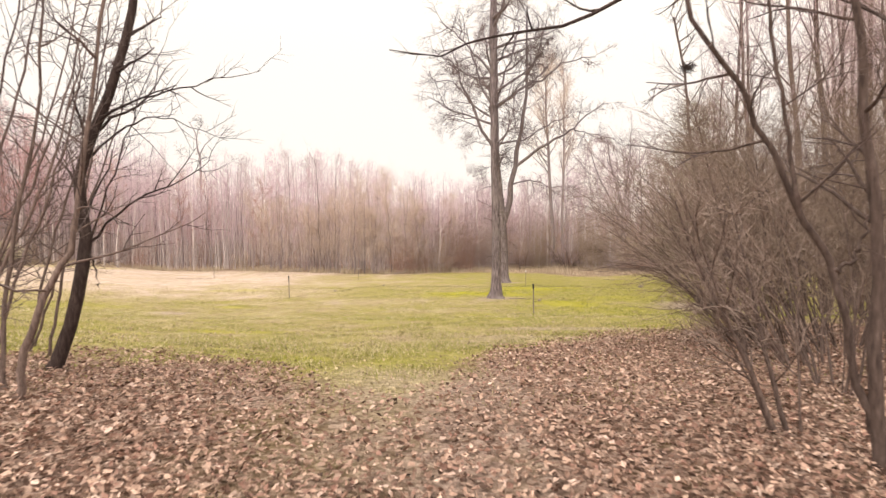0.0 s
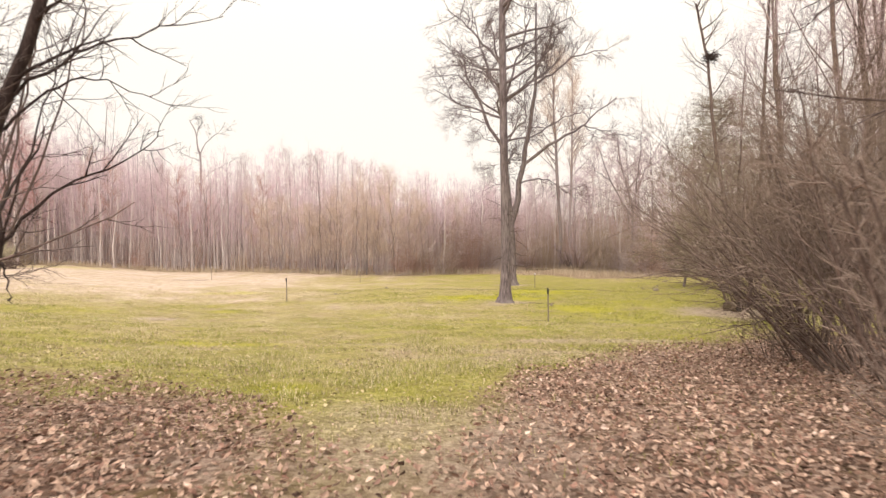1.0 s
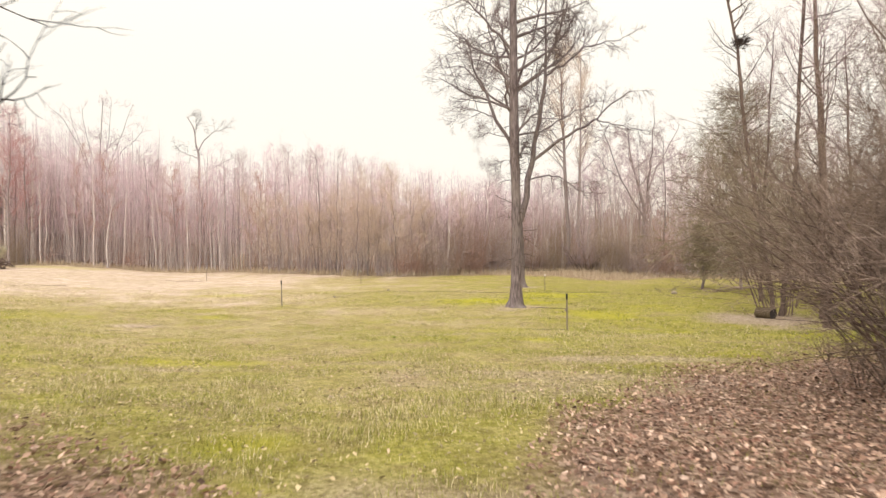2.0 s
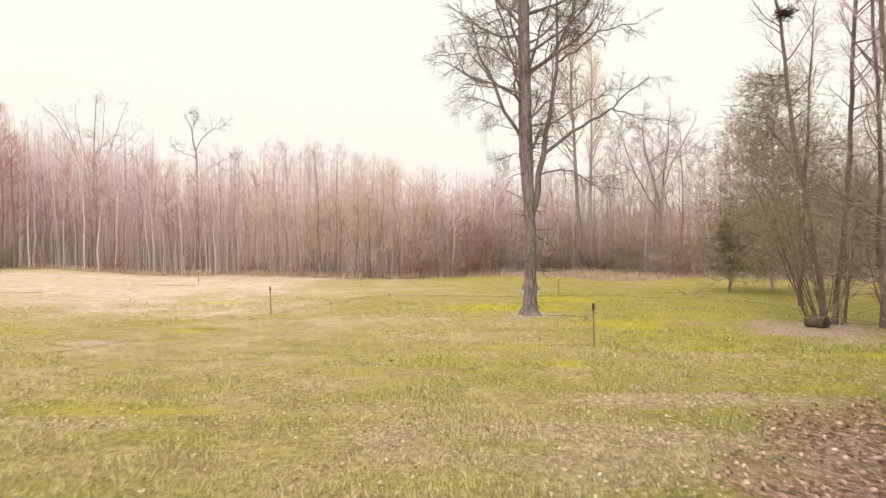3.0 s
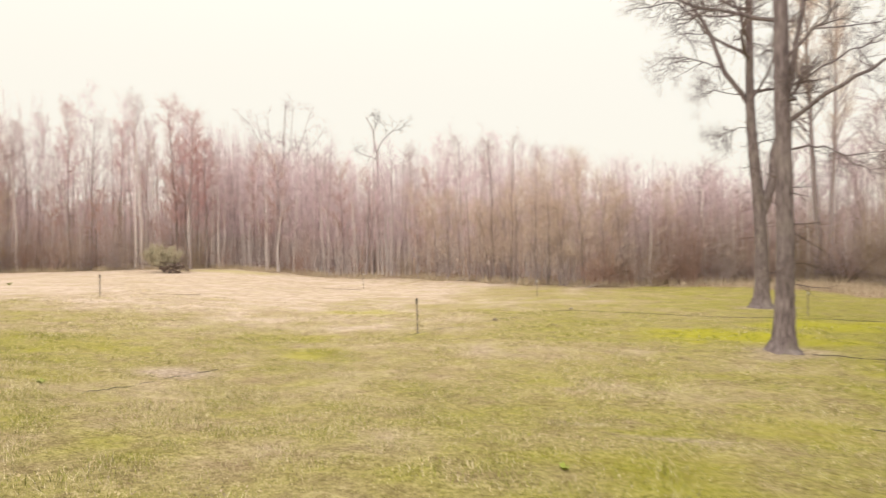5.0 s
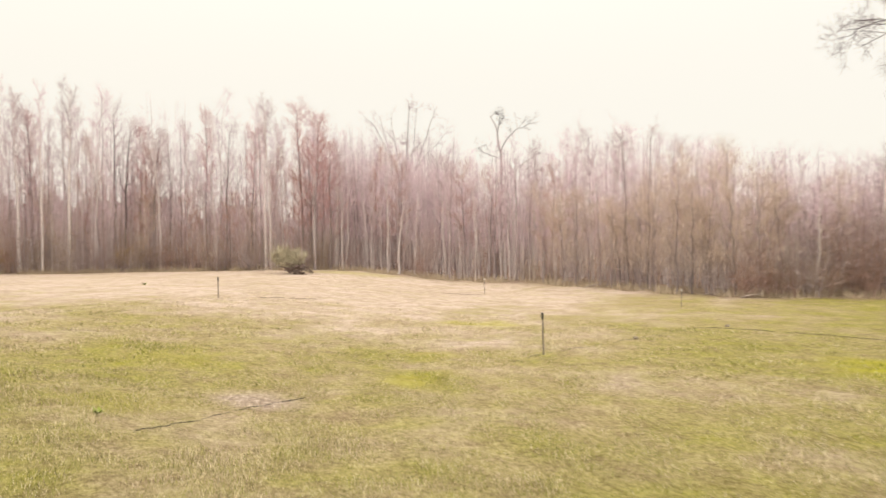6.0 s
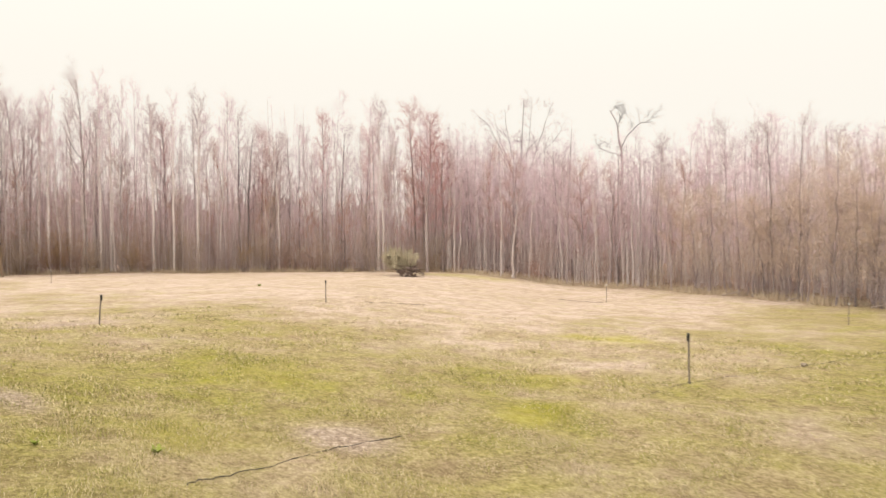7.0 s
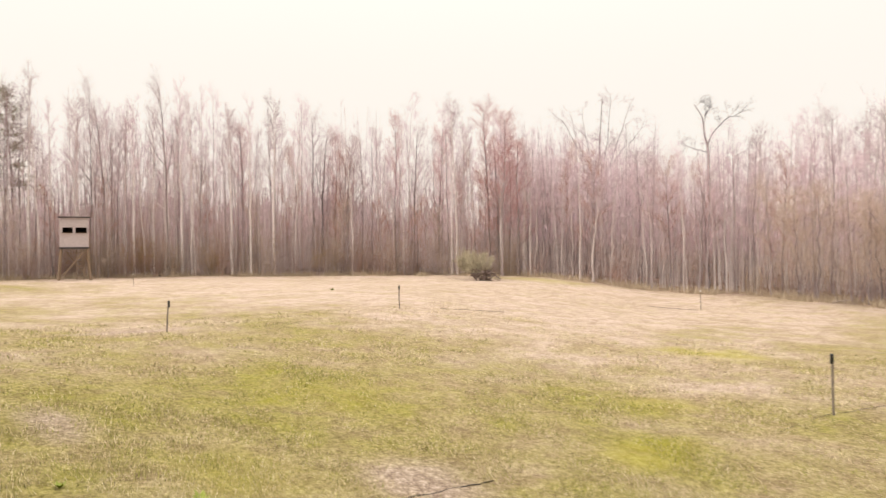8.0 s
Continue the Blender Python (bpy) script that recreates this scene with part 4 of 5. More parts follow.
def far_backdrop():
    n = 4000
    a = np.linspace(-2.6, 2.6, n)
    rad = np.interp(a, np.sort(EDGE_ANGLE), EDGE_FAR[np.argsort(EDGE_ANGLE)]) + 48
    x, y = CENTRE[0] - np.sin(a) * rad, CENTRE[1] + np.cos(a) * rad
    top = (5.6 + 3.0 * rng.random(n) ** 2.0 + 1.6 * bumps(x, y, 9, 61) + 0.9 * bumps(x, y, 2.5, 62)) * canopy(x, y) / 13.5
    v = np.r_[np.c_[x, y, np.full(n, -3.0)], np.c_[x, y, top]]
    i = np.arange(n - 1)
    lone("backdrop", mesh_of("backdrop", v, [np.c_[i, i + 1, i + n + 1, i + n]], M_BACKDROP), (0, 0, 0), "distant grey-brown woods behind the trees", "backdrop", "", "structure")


deep_woods()
undergrowth()
far_backdrop()

# ---------------------------------------------------------------- pines and shrubs beside the clearing
def pine(place, height, reach, boughs, first, seed, label):
    g = np.random.default_rng(seed)
    tree = thing("pine_tree", place, label, "tree", "pines beside the clearing")
    P = smooth_path([(0, 0, -0.1), (0.05, 0, height * 0.5), (0, 0.05, height)], 12, 0.03, g)
    R = 0.085 * np.linspace(1, 0.1, 12)
    q, r = grow(P[None], R[None], boughs, first, 0.98, 82, reach, 0.014, 0.0, 0.1, 6, 0.82, g)
    b, s = grow(q, r, 9, 0.15, 1.0, 45, 0.28 * reach, 0.008, 0.03, 0.12, 4, 0.4, g)
    part("trunk", mesh_of("trunk", *tubes([(P[None], R[None], 8)]), M_GREYBARK), tree)
    part("bough_layer", mesh_of("bough_layer", *tubes([(q, r, 4), (b, s, 3)]), M_SHRUB), tree, "", "stuff")
    n = 64
    i = g.integers(0, 3, (len(b), n))
    w = g.random((len(b), n))[..., None]
    rows = np.arange(len(b))[:, None]
    c = (b[rows, i] * (1 - w) + b[rows, i + 1] * w).reshape(-1, 3)
    way = (b[rows, i + 1] - b[rows, i]).reshape(-1, 3)
    kept = g.random(len(c)) < np.clip(1.25 - 1.15 * c[:, 2] / height, 0.12, 1)
    c, way = c[kept], way[kept]
    way = way / np.linalg.norm(way, axis=1, keepdims=True) + 0.7 * g.normal(size=c.shape)
    way /= np.linalg.norm(way, axis=1, keepdims=True)
    long = (0.12 + 0.12 * g.random(len(c)))[:, None]
    side = np.cross(way, g.normal(size=c.shape))
    side *= 0.007 / (np.linalg.norm(side, axis=1, keepdims=True) + 1e-9)
    v, f = np.stack([c - side, c + side, c + way * long], 1).reshape(-1, 3), np.arange(len(c) * 3).reshape(-1, 3)
    col = np.array([0.27, 0.235, 0.16]) * (0.6 + 0.9 * g.random((len(c), 1))) + np.array([0.05, 0.03, 0.01]) * g.random((len(c), 1))
    part("needles", mesh_of("needles", v, [f], M_NEEDLE, False, np.repeat(col, 3, 0)), tree, "dull olive-green needles", "stuff")


pine(spot(13.3, 36.6), 3.4, 1.0, 46, 0.28, 51, "small young pine with a bare lower trunk")
pine(spot(15.0, 35.8), 10.4, 4.4, 260, 0.13, 52, "tall olive-green pine with drooping lower boughs")
pine(spot(-68.0, 28.0), 16.2, 2.4, 110, 0.45, 53, "tall dark pine rising out of the bare woods")


def shrub(place, stems, height, spread, seed, label, lean=(0, 0), twig=None, thick=0.016, fine=5, name="bare_shrub", category="shrub", base=0.3, dark=None, group="bare shrubs"):
    """A many-stemmed bare shrub whose stems fan out of one root."""
    g = np.random.default_rng(seed)
    ob = thing(name, place, label, category, group)
    a = g.random(stems) * 6.283
    rr = base * g.random(stems) ** 0.5
    p0 = np.c_[np.cos(a) * rr, np.sin(a) * rr, np.full(stems, -0.06)]
    tilt = spread * (0.25 + 0.9 * g.random(stems))
    d = np.c_[np.cos(a) * tilt + lean[0], np.sin(a) * tilt + lean[1], np.ones(stems)]
    d /= np.linalg.norm(d, axis=1, keepdims=True)
    L = height * (0.6 + 0.5 * g.random(stems))
    k = 9
    P = np.empty((stems, k, 3))
    P[:, 0] = p0
    for q in range(1, k):
        d = d + 0.07 * g.normal(size=d.shape) + np.array([0, 0, 0.02])
        d /= np.linalg.norm(d, axis=1, keepdims=True)
        P[:, q] = P[:, q - 1] + d * (L / (k - 1))[:, None]
    R = (thick * (0.5 + 0.9 * g.random(stems)))[:, None] * np.linspace(1, 0.2, k)[None]
    b, s = grow(P, R, 10, 0.22, 1.0, 36, height * 0.34, thick * 0.4, 0.04, 0.14, 5, 0.4, g)
    c, u = grow(b, s, fine, 0.15, 1.0, 38, height * 0.15, 0.004, 0.02, 0.16, 3, 0.4, g)
    e, w = grow(c, u, 4, 0.1, 1.0, 38, height * 0.10, 0.0036, 0.02, 0.16, 2, 0.4, g)
    for q in range(stems):
        part("stem", mesh_of("stem", *tubes([(P[q:q + 1], R[q:q + 1], 7), (b[q * 10:q * 10 + 10], s[q * 10:q * 10 + 10], 3)]), dark or M_BROWNBARK), ob)
    part("crown", bare_mesh("crown", [(c, u, 3)], [(e, w)], twig or M_SHRUB), ob, "", "stuff")
    return ob


GREY_SHRUB = "dense bare shrub with arching grey-brown stems on leaf litter"
shrub(spot(5.3, 9.9), 13, 3.6, 0.6, 61, GREY_SHRUB, (-0.4, -0.2), fine=9)
shrub(spot(6.0, 11.0), 13, 3.7, 0.5, 62, GREY_SHRUB, (-0.05, 0), fine=9)
shrub(spot(5.1, 7.2), 10, 3.3, 0.6, 63, GREY_SHRUB, (-0.3, 0.1), fine=8)
shrub(spot(6.0, 8.4), 12, 3.8, 0.6, 64, GREY_SHRUB, (-0.2, 0), fine=9)
shrub(spot(7.2, 11.2), 13, 4.3, 0.6, 65, GREY_SHRUB, (-0.1, 0), fine=8)
shrub(spot(6.9, 7.2), 12, 3.8, 0.6, 66, GREY_SHRUB, (0, 0), fine=8)
shrub(spot(9.9, 13.4), 13, 4.4, 0.55, 67, GREY_SHRUB, (0, 0), fine=8)
shrub(spot(5.9, 5.4), 11, 3.4, 0.55, 75, GREY_SHRUB, (0, 0), fine=8)
shrub(spot(11.6, 16.6), 13, 4.6, 0.55, 76, GREY_SHRUB, (-0.1, 0), fine=8)
shrub(spot(9.4, 10.0), 12, 4.4, 0.55, 77, GREY_SHRUB, (0, 0), fine=7)
shrub(spot(4.9, 10.3), 7, 1.2, 0.7, 68, "low bare shrub at the edge of the grass", (-0.2, -0.1), thick=0.01, fine=5)
shrub(spot(2.6, 3.5), 5, 1.9, 0.22, 69, "thin bare shrub rising from the leaf litter", (-0.3, 0.1), M_SHRUBPALE, thick=0.019, fine=5, base=0.12)
shrub(spot(3.7, 4.7), 9, 2.9, 0.5, 70, GREY_SHRUB, (0.05, 0.1), thick=0.011, fine=8)
ARCHING = "open bare shrub with long arching stems leaning over the leaf litter"
shrub(spot(4.85, 8.1), 10, 3.3, 0.45, 161, ARCHING, (-0.75, 0.0), M_SHRUBPALE, fine=3, thick=0.018)
shrub(spot(4.2, 6.3), 9, 3.2, 0.45, 162, ARCHING, (-0.45, 0.15), M_SHRUBPALE, fine=3, thick=0.017)
shrub(spot(5.3, 9.0), 11, 3.9, 0.5, 163, ARCHING, (-0.6, 0.1), M_SHRUBPALE, fine=3, thick=0.018)
OLIVE = "big many-stemmed shrub with olive-brown twigs over bare soil"
shrub(spot(10.9, 24.2), 15, 5.6, 0.4, 71, OLIVE, (-0.12, 0), M_OLIVETWIG, thick=0.02, fine=15, base=0.7, group="olive shrubs")
shrub(spot(12.4, 22.8), 12, 5.2, 0.5, 72, OLIVE, (0, 0), M_OLIVETWIG, thick=0.02, fine=14, base=0.6, group="olive shrubs")
shrub(spot(12.8, 27.5), 12, 5.6, 0.5, 73, OLIVE, (0, 0), M_OLIVETWIG, thick=0.02, fine=14, base=0.6, group="olive shrubs")
shrub(spot(11.0, 56.0), 16, 3.0, 0.95, 74, "dark spiky shrub below the two poplars", (0.1, 0), M_TWIG, 0.03, 4, base=0.6)

for q, (x, y, h) in enumerate(((7.2, 56.4, 3.2), (13.2, 55.2, 3.6), (15.4, 51.2, 3.4), (18.3, 50.4, 3.8), (21.3, 48.6, 3.6), (4.6, 55.6, 3.0), (24.5, 46.6, 3.8))):
    shrub(spot(x, y), 10, h, 0.7, 300 + q, "tan-twigged bare shrub at the wood's edge", (0, 0), M_TWIGTAN, 0.014, 6, group="tan shrubs")
EDGE_SHRUBS = ((-61.2, 33.6, 2.6), (-60.7, 35.9, 2.4), (-60.5, 37.4, 3.4), (-58.8, 41.6, 2.6), (-48.6, 52.9, 3.2), (-53.0, 48.6, 2.4), (-61.8, 27.9, 2.8))
YELLOW = "low shrub with yellowish budding twigs before the woods"
shrub(spot(-61.0, 36.6), 9, 3.4, 0.6, 78, YELLOW, (0, 0), M_TWIGYELLOW, 0.014, 6, group="yellowish shrubs")
shrub(spot(-63.0, 31.5), 9, 2.8, 0.6, 79, YELLOW, (0, 0), M_TWIGYELLOW, 0.014, 6, group="yellowish shrubs")
shrub(spot(-52.5, 51.2), 9, 3.0, 0.6, 80, YELLOW, (0, 0), M_TWIGYELLOW, 0.014, 6, group="yellowish shrubs")
for q, (x, y, h) in enumerate(EDGE_SHRUBS):
    shrub(spot(x, y), 9, h, 0.6, 330 + q, YELLOW, (0, 0), M_TWIGYELLOW if q % 2 else M_TWIGTAN, 0.014, 6, group="yellowish shrubs")

# ---------------------------------------------------------------- foreground trees at the mouth of the path
def small_tree(name, place, spines, label, seed, bough=14, reach=1.6, dark=None, twig=None, low=0.2, fine=5, up=0.03):
    """A small bare tree of one or more stems. spines: (points from the base, low radius, high radius)."""
    g = np.random.default_rng(seed)
    tree = thing(name, place, label, "tree")
    tw = []
    for pts, r0, r1 in spines:
        P = smooth_path(pts, 20, 0.012, g)
        R = r0 + (r1 - r0) * np.linspace(0, 1, 20)
        R[0] *= 1.3
        stem = part("stem", trunk_mesh("stem", P, R, dark or M_DARKBARK, 9, 0.04), tree)
        q, r = grow(P[None], R[None], bough, low, 1.0, 58, reach, r0 * 0.3, up, 0.1, 9, 0.35, g, 0.25)
        b, s = grow(q, r, fine, 0.2, 1.0, 42, reach * 0.42, 0.006, 0.02, 0.13, 6, 0.4, g)
        c, u = grow(b, s, 4, 0.2, 1.0, 42, reach * 0.16, 0.003, 0.02, 0.15, 3, 0.4, g)
        for w in range(len(q)):
            part("branch", mesh_of("branch", *tubes([(q[w:w + 1], r[w:w + 1], 5)]), dark or M_DARKBARK), stem)
        tw += [(b, s, 4), (c, u, 3)]
    part("crown", mesh_of("crown", *tubes(tw), twig or M_TWIGDARK), tree, "", "stuff")
    return tree


lt = small_tree("leaning_tree", spot(-3.88, 5.35, 0.03),
                [([(0, 0, 0), (0.16, 0, 0.42), (0.36, 0.02, 1.2), (0.33, 0.03, 2.0), (0.6, 0.05, 2.78), (0.82, 0.06, 3.5), (1.0, 0.08, 4.6), (1.1, 0.1, 5.6)], 0.075, 0.03)],
                "dark leaning bare tree at the edge of the leaf litter", 81, 9, 1.2, low=0.25)


def bough(tree, pts, r0, seed, n=7, reach=0.55):
    g = np.random.default_rng(seed)
    P = smooth_path(pts, 14, 0.015, g)
    R = 0.7 * r0 * np.linspace(1, 0.15, 14)
    b, s = grow(P[None], R[None], n, 0.25, 1.0, 40, reach, r0 * 0.35, 0.03, 0.14, 6, 0.4, g)
    c, u = grow(b, s, 4, 0.2, 1.0, 40, reach * 0.4, 0.003, 0.0, 0.16, 4, 0.4, g)
    part("branch", mesh_of("branch", *tubes([(P[None], R[None], 6), (b, s, 4), (c, u, 3)]), M_DARKBARK), tree)


bough(lt, [(0.50, 0.05, 2.45), (0.95, 0.0, 2.72), (1.5, -0.1, 2.85), (2.2, -0.1, 3.0)], 0.022, 181)
bough(lt, [(0.44, 0.05, 2.2), (0.85, 0.0, 2.5), (1.3, -0.1, 2.52), (1.9, -0.2, 2.3)], 0.018, 182)
bough(lt, [(0.33, 0.03, 1.25), (0.75, 0.0, 1.65), (1.3, 0.1, 1.95), (1.65, 0.1, 2.15)], 0.022, 183)
bough(lt, [(0.34, 0.03, 1.15), (0.7, -0.1, 1.9), (1.0, -0.2, 2.6), (1.35, -0.2, 3.4)], 0.016, 184)
bough(lt, [(0.36, 0.03, 1.22), (0.46, -0.03, 1.15), (0.5, -0.04, 0.95), (0.53, -0.04, 0.86)], 0.02, 185, 1, 0.1)
small_tree("sapling_clump", spot(-3.33, 4.0, 0.03),
           [([(0, 0, 0), (0.18, 0, 0.7), (0.48, 0, 1.3), (0.6, 0, 2.1), (0.85, 0.05, 3.6)], 0.036, 0.012),
            ([(-0.3, 0.3, 0), (-0.25, 0.3, 1.0), (0.0, 0.3, 2.2), (0.15, 0.3, 4.0)], 0.024, 0.008)],
           "clump of thin leaning saplings in the leaf litter", 82, 9, 1.0, M_BROWNBARK, low=0.3, fine=4)
for x, y, h, q in ((-4.5, 4.6, 3.6, 83), (-4.9, 5.6, 4.2, 84), (-4.45, 6.2, 3.4, 85), (-5.6, 6.6, 4.6, 87), (-4.75, 5.1, 4.4, 88), (-4.2, 4.9, 3.2, 89),
                   (-5.4, 7.4, 4.0, 93), (-5.0, 6.7, 4.4, 94), (-4.05, 4.35, 3.0, 98)):
    g8 = np.random.default_rng(q)
    dx, dy = h * (0.10 + 0.08 * g8.random()), 0.2 * g8.random()
    small_tree("sapling", spot(x, y, 0.03), [([(0, 0, 0), (dx * 0.6, dy * 0.2, h * 0.3), (dx * 1.4, dy, h * 0.65), (dx * 2.0, dy, h)], 0.02, 0.006)],
               "thin leaning brown sapling at the edge of the field", q, 11, 0.8, M_BROWNBARK, low=0.2, fine=6)
small_tree("forked_tree", spot(2.76, 2.75, 0.03),
           [([(0, 0, 0), (-0.05, 0, 0.61), (-0.04, 0, 1.06), (-0.06, 0, 1.59), (-0.13, 0, 2.15), (-0.16, 0, 2.83), (-0.2, 0, 4.2)], 0.046, 0.02),
            ([(-0.04, 0.03, 0.25), (-0.19, 0.03, 0.68), (-0.29, 0.03, 1.2), (-0.47, 0.03, 1.57), (-0.75, 0.03, 2.12), (-0.91, 0.03, 2.43), (-1.17, 0.03, 2.81), (-1.3, 0.05, 3.6)], 0.027, 0.012),
            ([(-0.29, 0.03, 1.24), (-0.17, 0.03, 1.3), (-0.1, 0.03, 1.5), (-0.08, 0.05, 1.95)], 0.014, 0.006),
            ([(-0.5, 0.03, 1.62), (-0.56, 0.05, 2.07), (-0.67, 0.05, 2.75), (-0.75, 0.05, 3.6)], 0.016, 0.009)],
           "slim forked brown tree beside the path", 91, 7, 0.8, M_MIDBARK, low=0.4, fine=4)
over = small_tree("roadside_tree", spot(4.1, 3.2, 0.03),
                  [([(0, 0, 0), (-0.1, 0.1, 1.5), (-0.3, 0.2, 3.0), (-0.5, 0.3, 5.5)], 0.08, 0.04)],
                  "bare tree whose bough hangs over the path", 92, 7, 1.2, low=0.5, fine=4)
bough(over, [(-0.3, 0.2, 3.2), (-1.2, 0.5, 3.5), (-2.35, 0.75, 3.36), (-2.93, 0.76, 3.14), (-3.5, 0.76, 3.02), (-3.95, 0.76, 2.88), (-4.4, 0.76, 2.92)], 0.035, 192, 6, 0.4)

nest_tree = small_tree("nest_tree", spot(10.6, 23.7, 0.03),
                       [([(0, 0, 0), (-0.25, 0.1, 2.2), (-0.75, 0.5, 6.2), (-0.85, 1.0, 9.4), (-1.2, 1.2, 11.5)], 0.085, 0.035),
                        ([(0.3, 0.1, 0), (0.75, 0.2, 4), (0.95, 0.3, 8), (1.2, 0.3, 13)], 0.085, 0.045)],
                       "bare leaning tree above the olive shrubs", 95, 18, 1.5, M_BROWNBARK, low=0.4, fine=8, up=0.05)


def stick_nest(place):
    g = np.random.default_rng(96)
    n = 150
    c = g.normal(size=(n, 3)) * np.array([0.13, 0.13, 0.09])
    d = g.normal(size=(n, 3)) * np.array([1, 1, 0.5])
    d /= np.linalg.norm(d, axis=1, keepdims=True)
    P = c[:, None] + d[:, None] * np.linspace(-0.16, 0.16, 3)[None, :, None]
    lone("stick_nest", mesh_of("stick_nest", *tubes([(P, np.full((n, 3), 0.008), 3)]), M_DARKBARK), place, "round dark nest of sticks in a bare tree", "nest")


stick_nest((9.85, 24.6, 7.95))

# ---------------------------------------------------------------- fence stakes and the cable lying in the grass
def stake(x, y, height, top, lean=(0, 0), thick=0.02, cap=0.17):
    ob = thing("fence_stake", spot(x, y), "thin weathered stake with a black cap standing in the grass" if top is M_BLACK else "thin weathered stake with a white insulator standing in the grass",
               "fence stake", "stakes round the field")
    P = smooth_path([(0, 0, -0.15), (lean[0] * 0.4, lean[1] * 0.4, height * 0.45), (lean[0], lean[1], height)], 7, 0.003)
    part("rod", mesh_of("rod", *tubes([(P[None], np.full((1, 7), thick), 8)]), M_STAKE), ob)
    c = np.array([(lean[0], lean[1], z) for z in (height - cap, height - cap + 0.01, height - 0.02, height, height + 0.001)])
    part("cap", mesh_of("cap", *tubes([(c[None], np.array([[thick, thick * 1.45, thick * 1.45, thick * 1.1, 0.001]]), 10)]), top), ob)


stake(-7.1, 28.35, 1.05, M_BLACK, (-0.02, 0))
stake(3.05, 20.1, 1.02, M_BLACK, (-0.01, 0.0))
stake(-20.8, 22.5, 0.82, M_BLACK, (0.02, 0.06))
stake(-22.7, 32.1, 0.9, M_BLACK, (0.0, 0.0))
stake(-17.3, 46.9, 1.0, M_WHITE, (0.0, 0), 0.017, 0.1)
stake(-5.9, 42.9, 0.85, M_WHITE, (0.02, 0), 0.017, 0.1)
stake(4.82, 36.2, 0.85, M_WHITE, (0.0, 0), 0.017, 0.1)
stake(-45.7, 30.3, 0.8, M_WHITE, (0.0, 0), 0.017, 0.1)


def cable(points, label, thick=0.011):
    p = np.array([(x, y, 0) for x, y in points], float)
    k = 14 * (len(points) - 1) + 1
    P = smooth_path(p, k)
    P[:, :2] += 0.012 * rng.normal(size=(k, 2))
    P[:, 2] = land(P[:, 0], P[:, 1]) + 0.009 + 0.018 * bumps(P[:, 0], P[:, 1], 0.6, 41) + 0.008 * rng.random(k)
    mid = P[0].copy()
    lone("ground_cable", mesh_of("ground_cable", *tubes([((P - mid)[None], np.full((1, k), thick), 6)]), M_WIRE), tuple(mid), label, "cable", "cables in the grass")


cable([(-8.95, 18.3), (-9.03, 19.2), (-9.2, 20.3), (-8.98, 21.6)], "dark cable lying across a bare patch in the grass", 0.006)
cable([(-7.4, 26.6), (-7.1, 28.3), (-5.6, 31.9), (-4.2, 35.7)], "thin dark cable half hidden in the grass beside a stake", 0.003)
cable([(-4.1, 35.8), (-1.7, 35.6), (0.6, 35.0), (3.4, 34.9), (6.8, 34.2), (10.1, 32.0), (12.3, 30.1)], "dark cable running from a stake through the field", 0.006)
cable([(2.1, 20.35), (2.5, 20.15), (3.0, 20.1)], "short dark cable at the foot of a stake", 0.006)
cable([(2.9, 27.0), (3.5, 26.9), (4.3, 26.7)], "dark cable by the big tree's roots", 0.008)
cable([(-22.0, 33.6), (-21.3, 34.6), (-20.4, 35.6)], "dark cable end lying in the straw-coloured grass", 0.008)
cable([(-20.2, 47.0), (-18.9, 46.9), (-17.5, 46.9)], "dark cable at the foot of a far stake", 0.009)

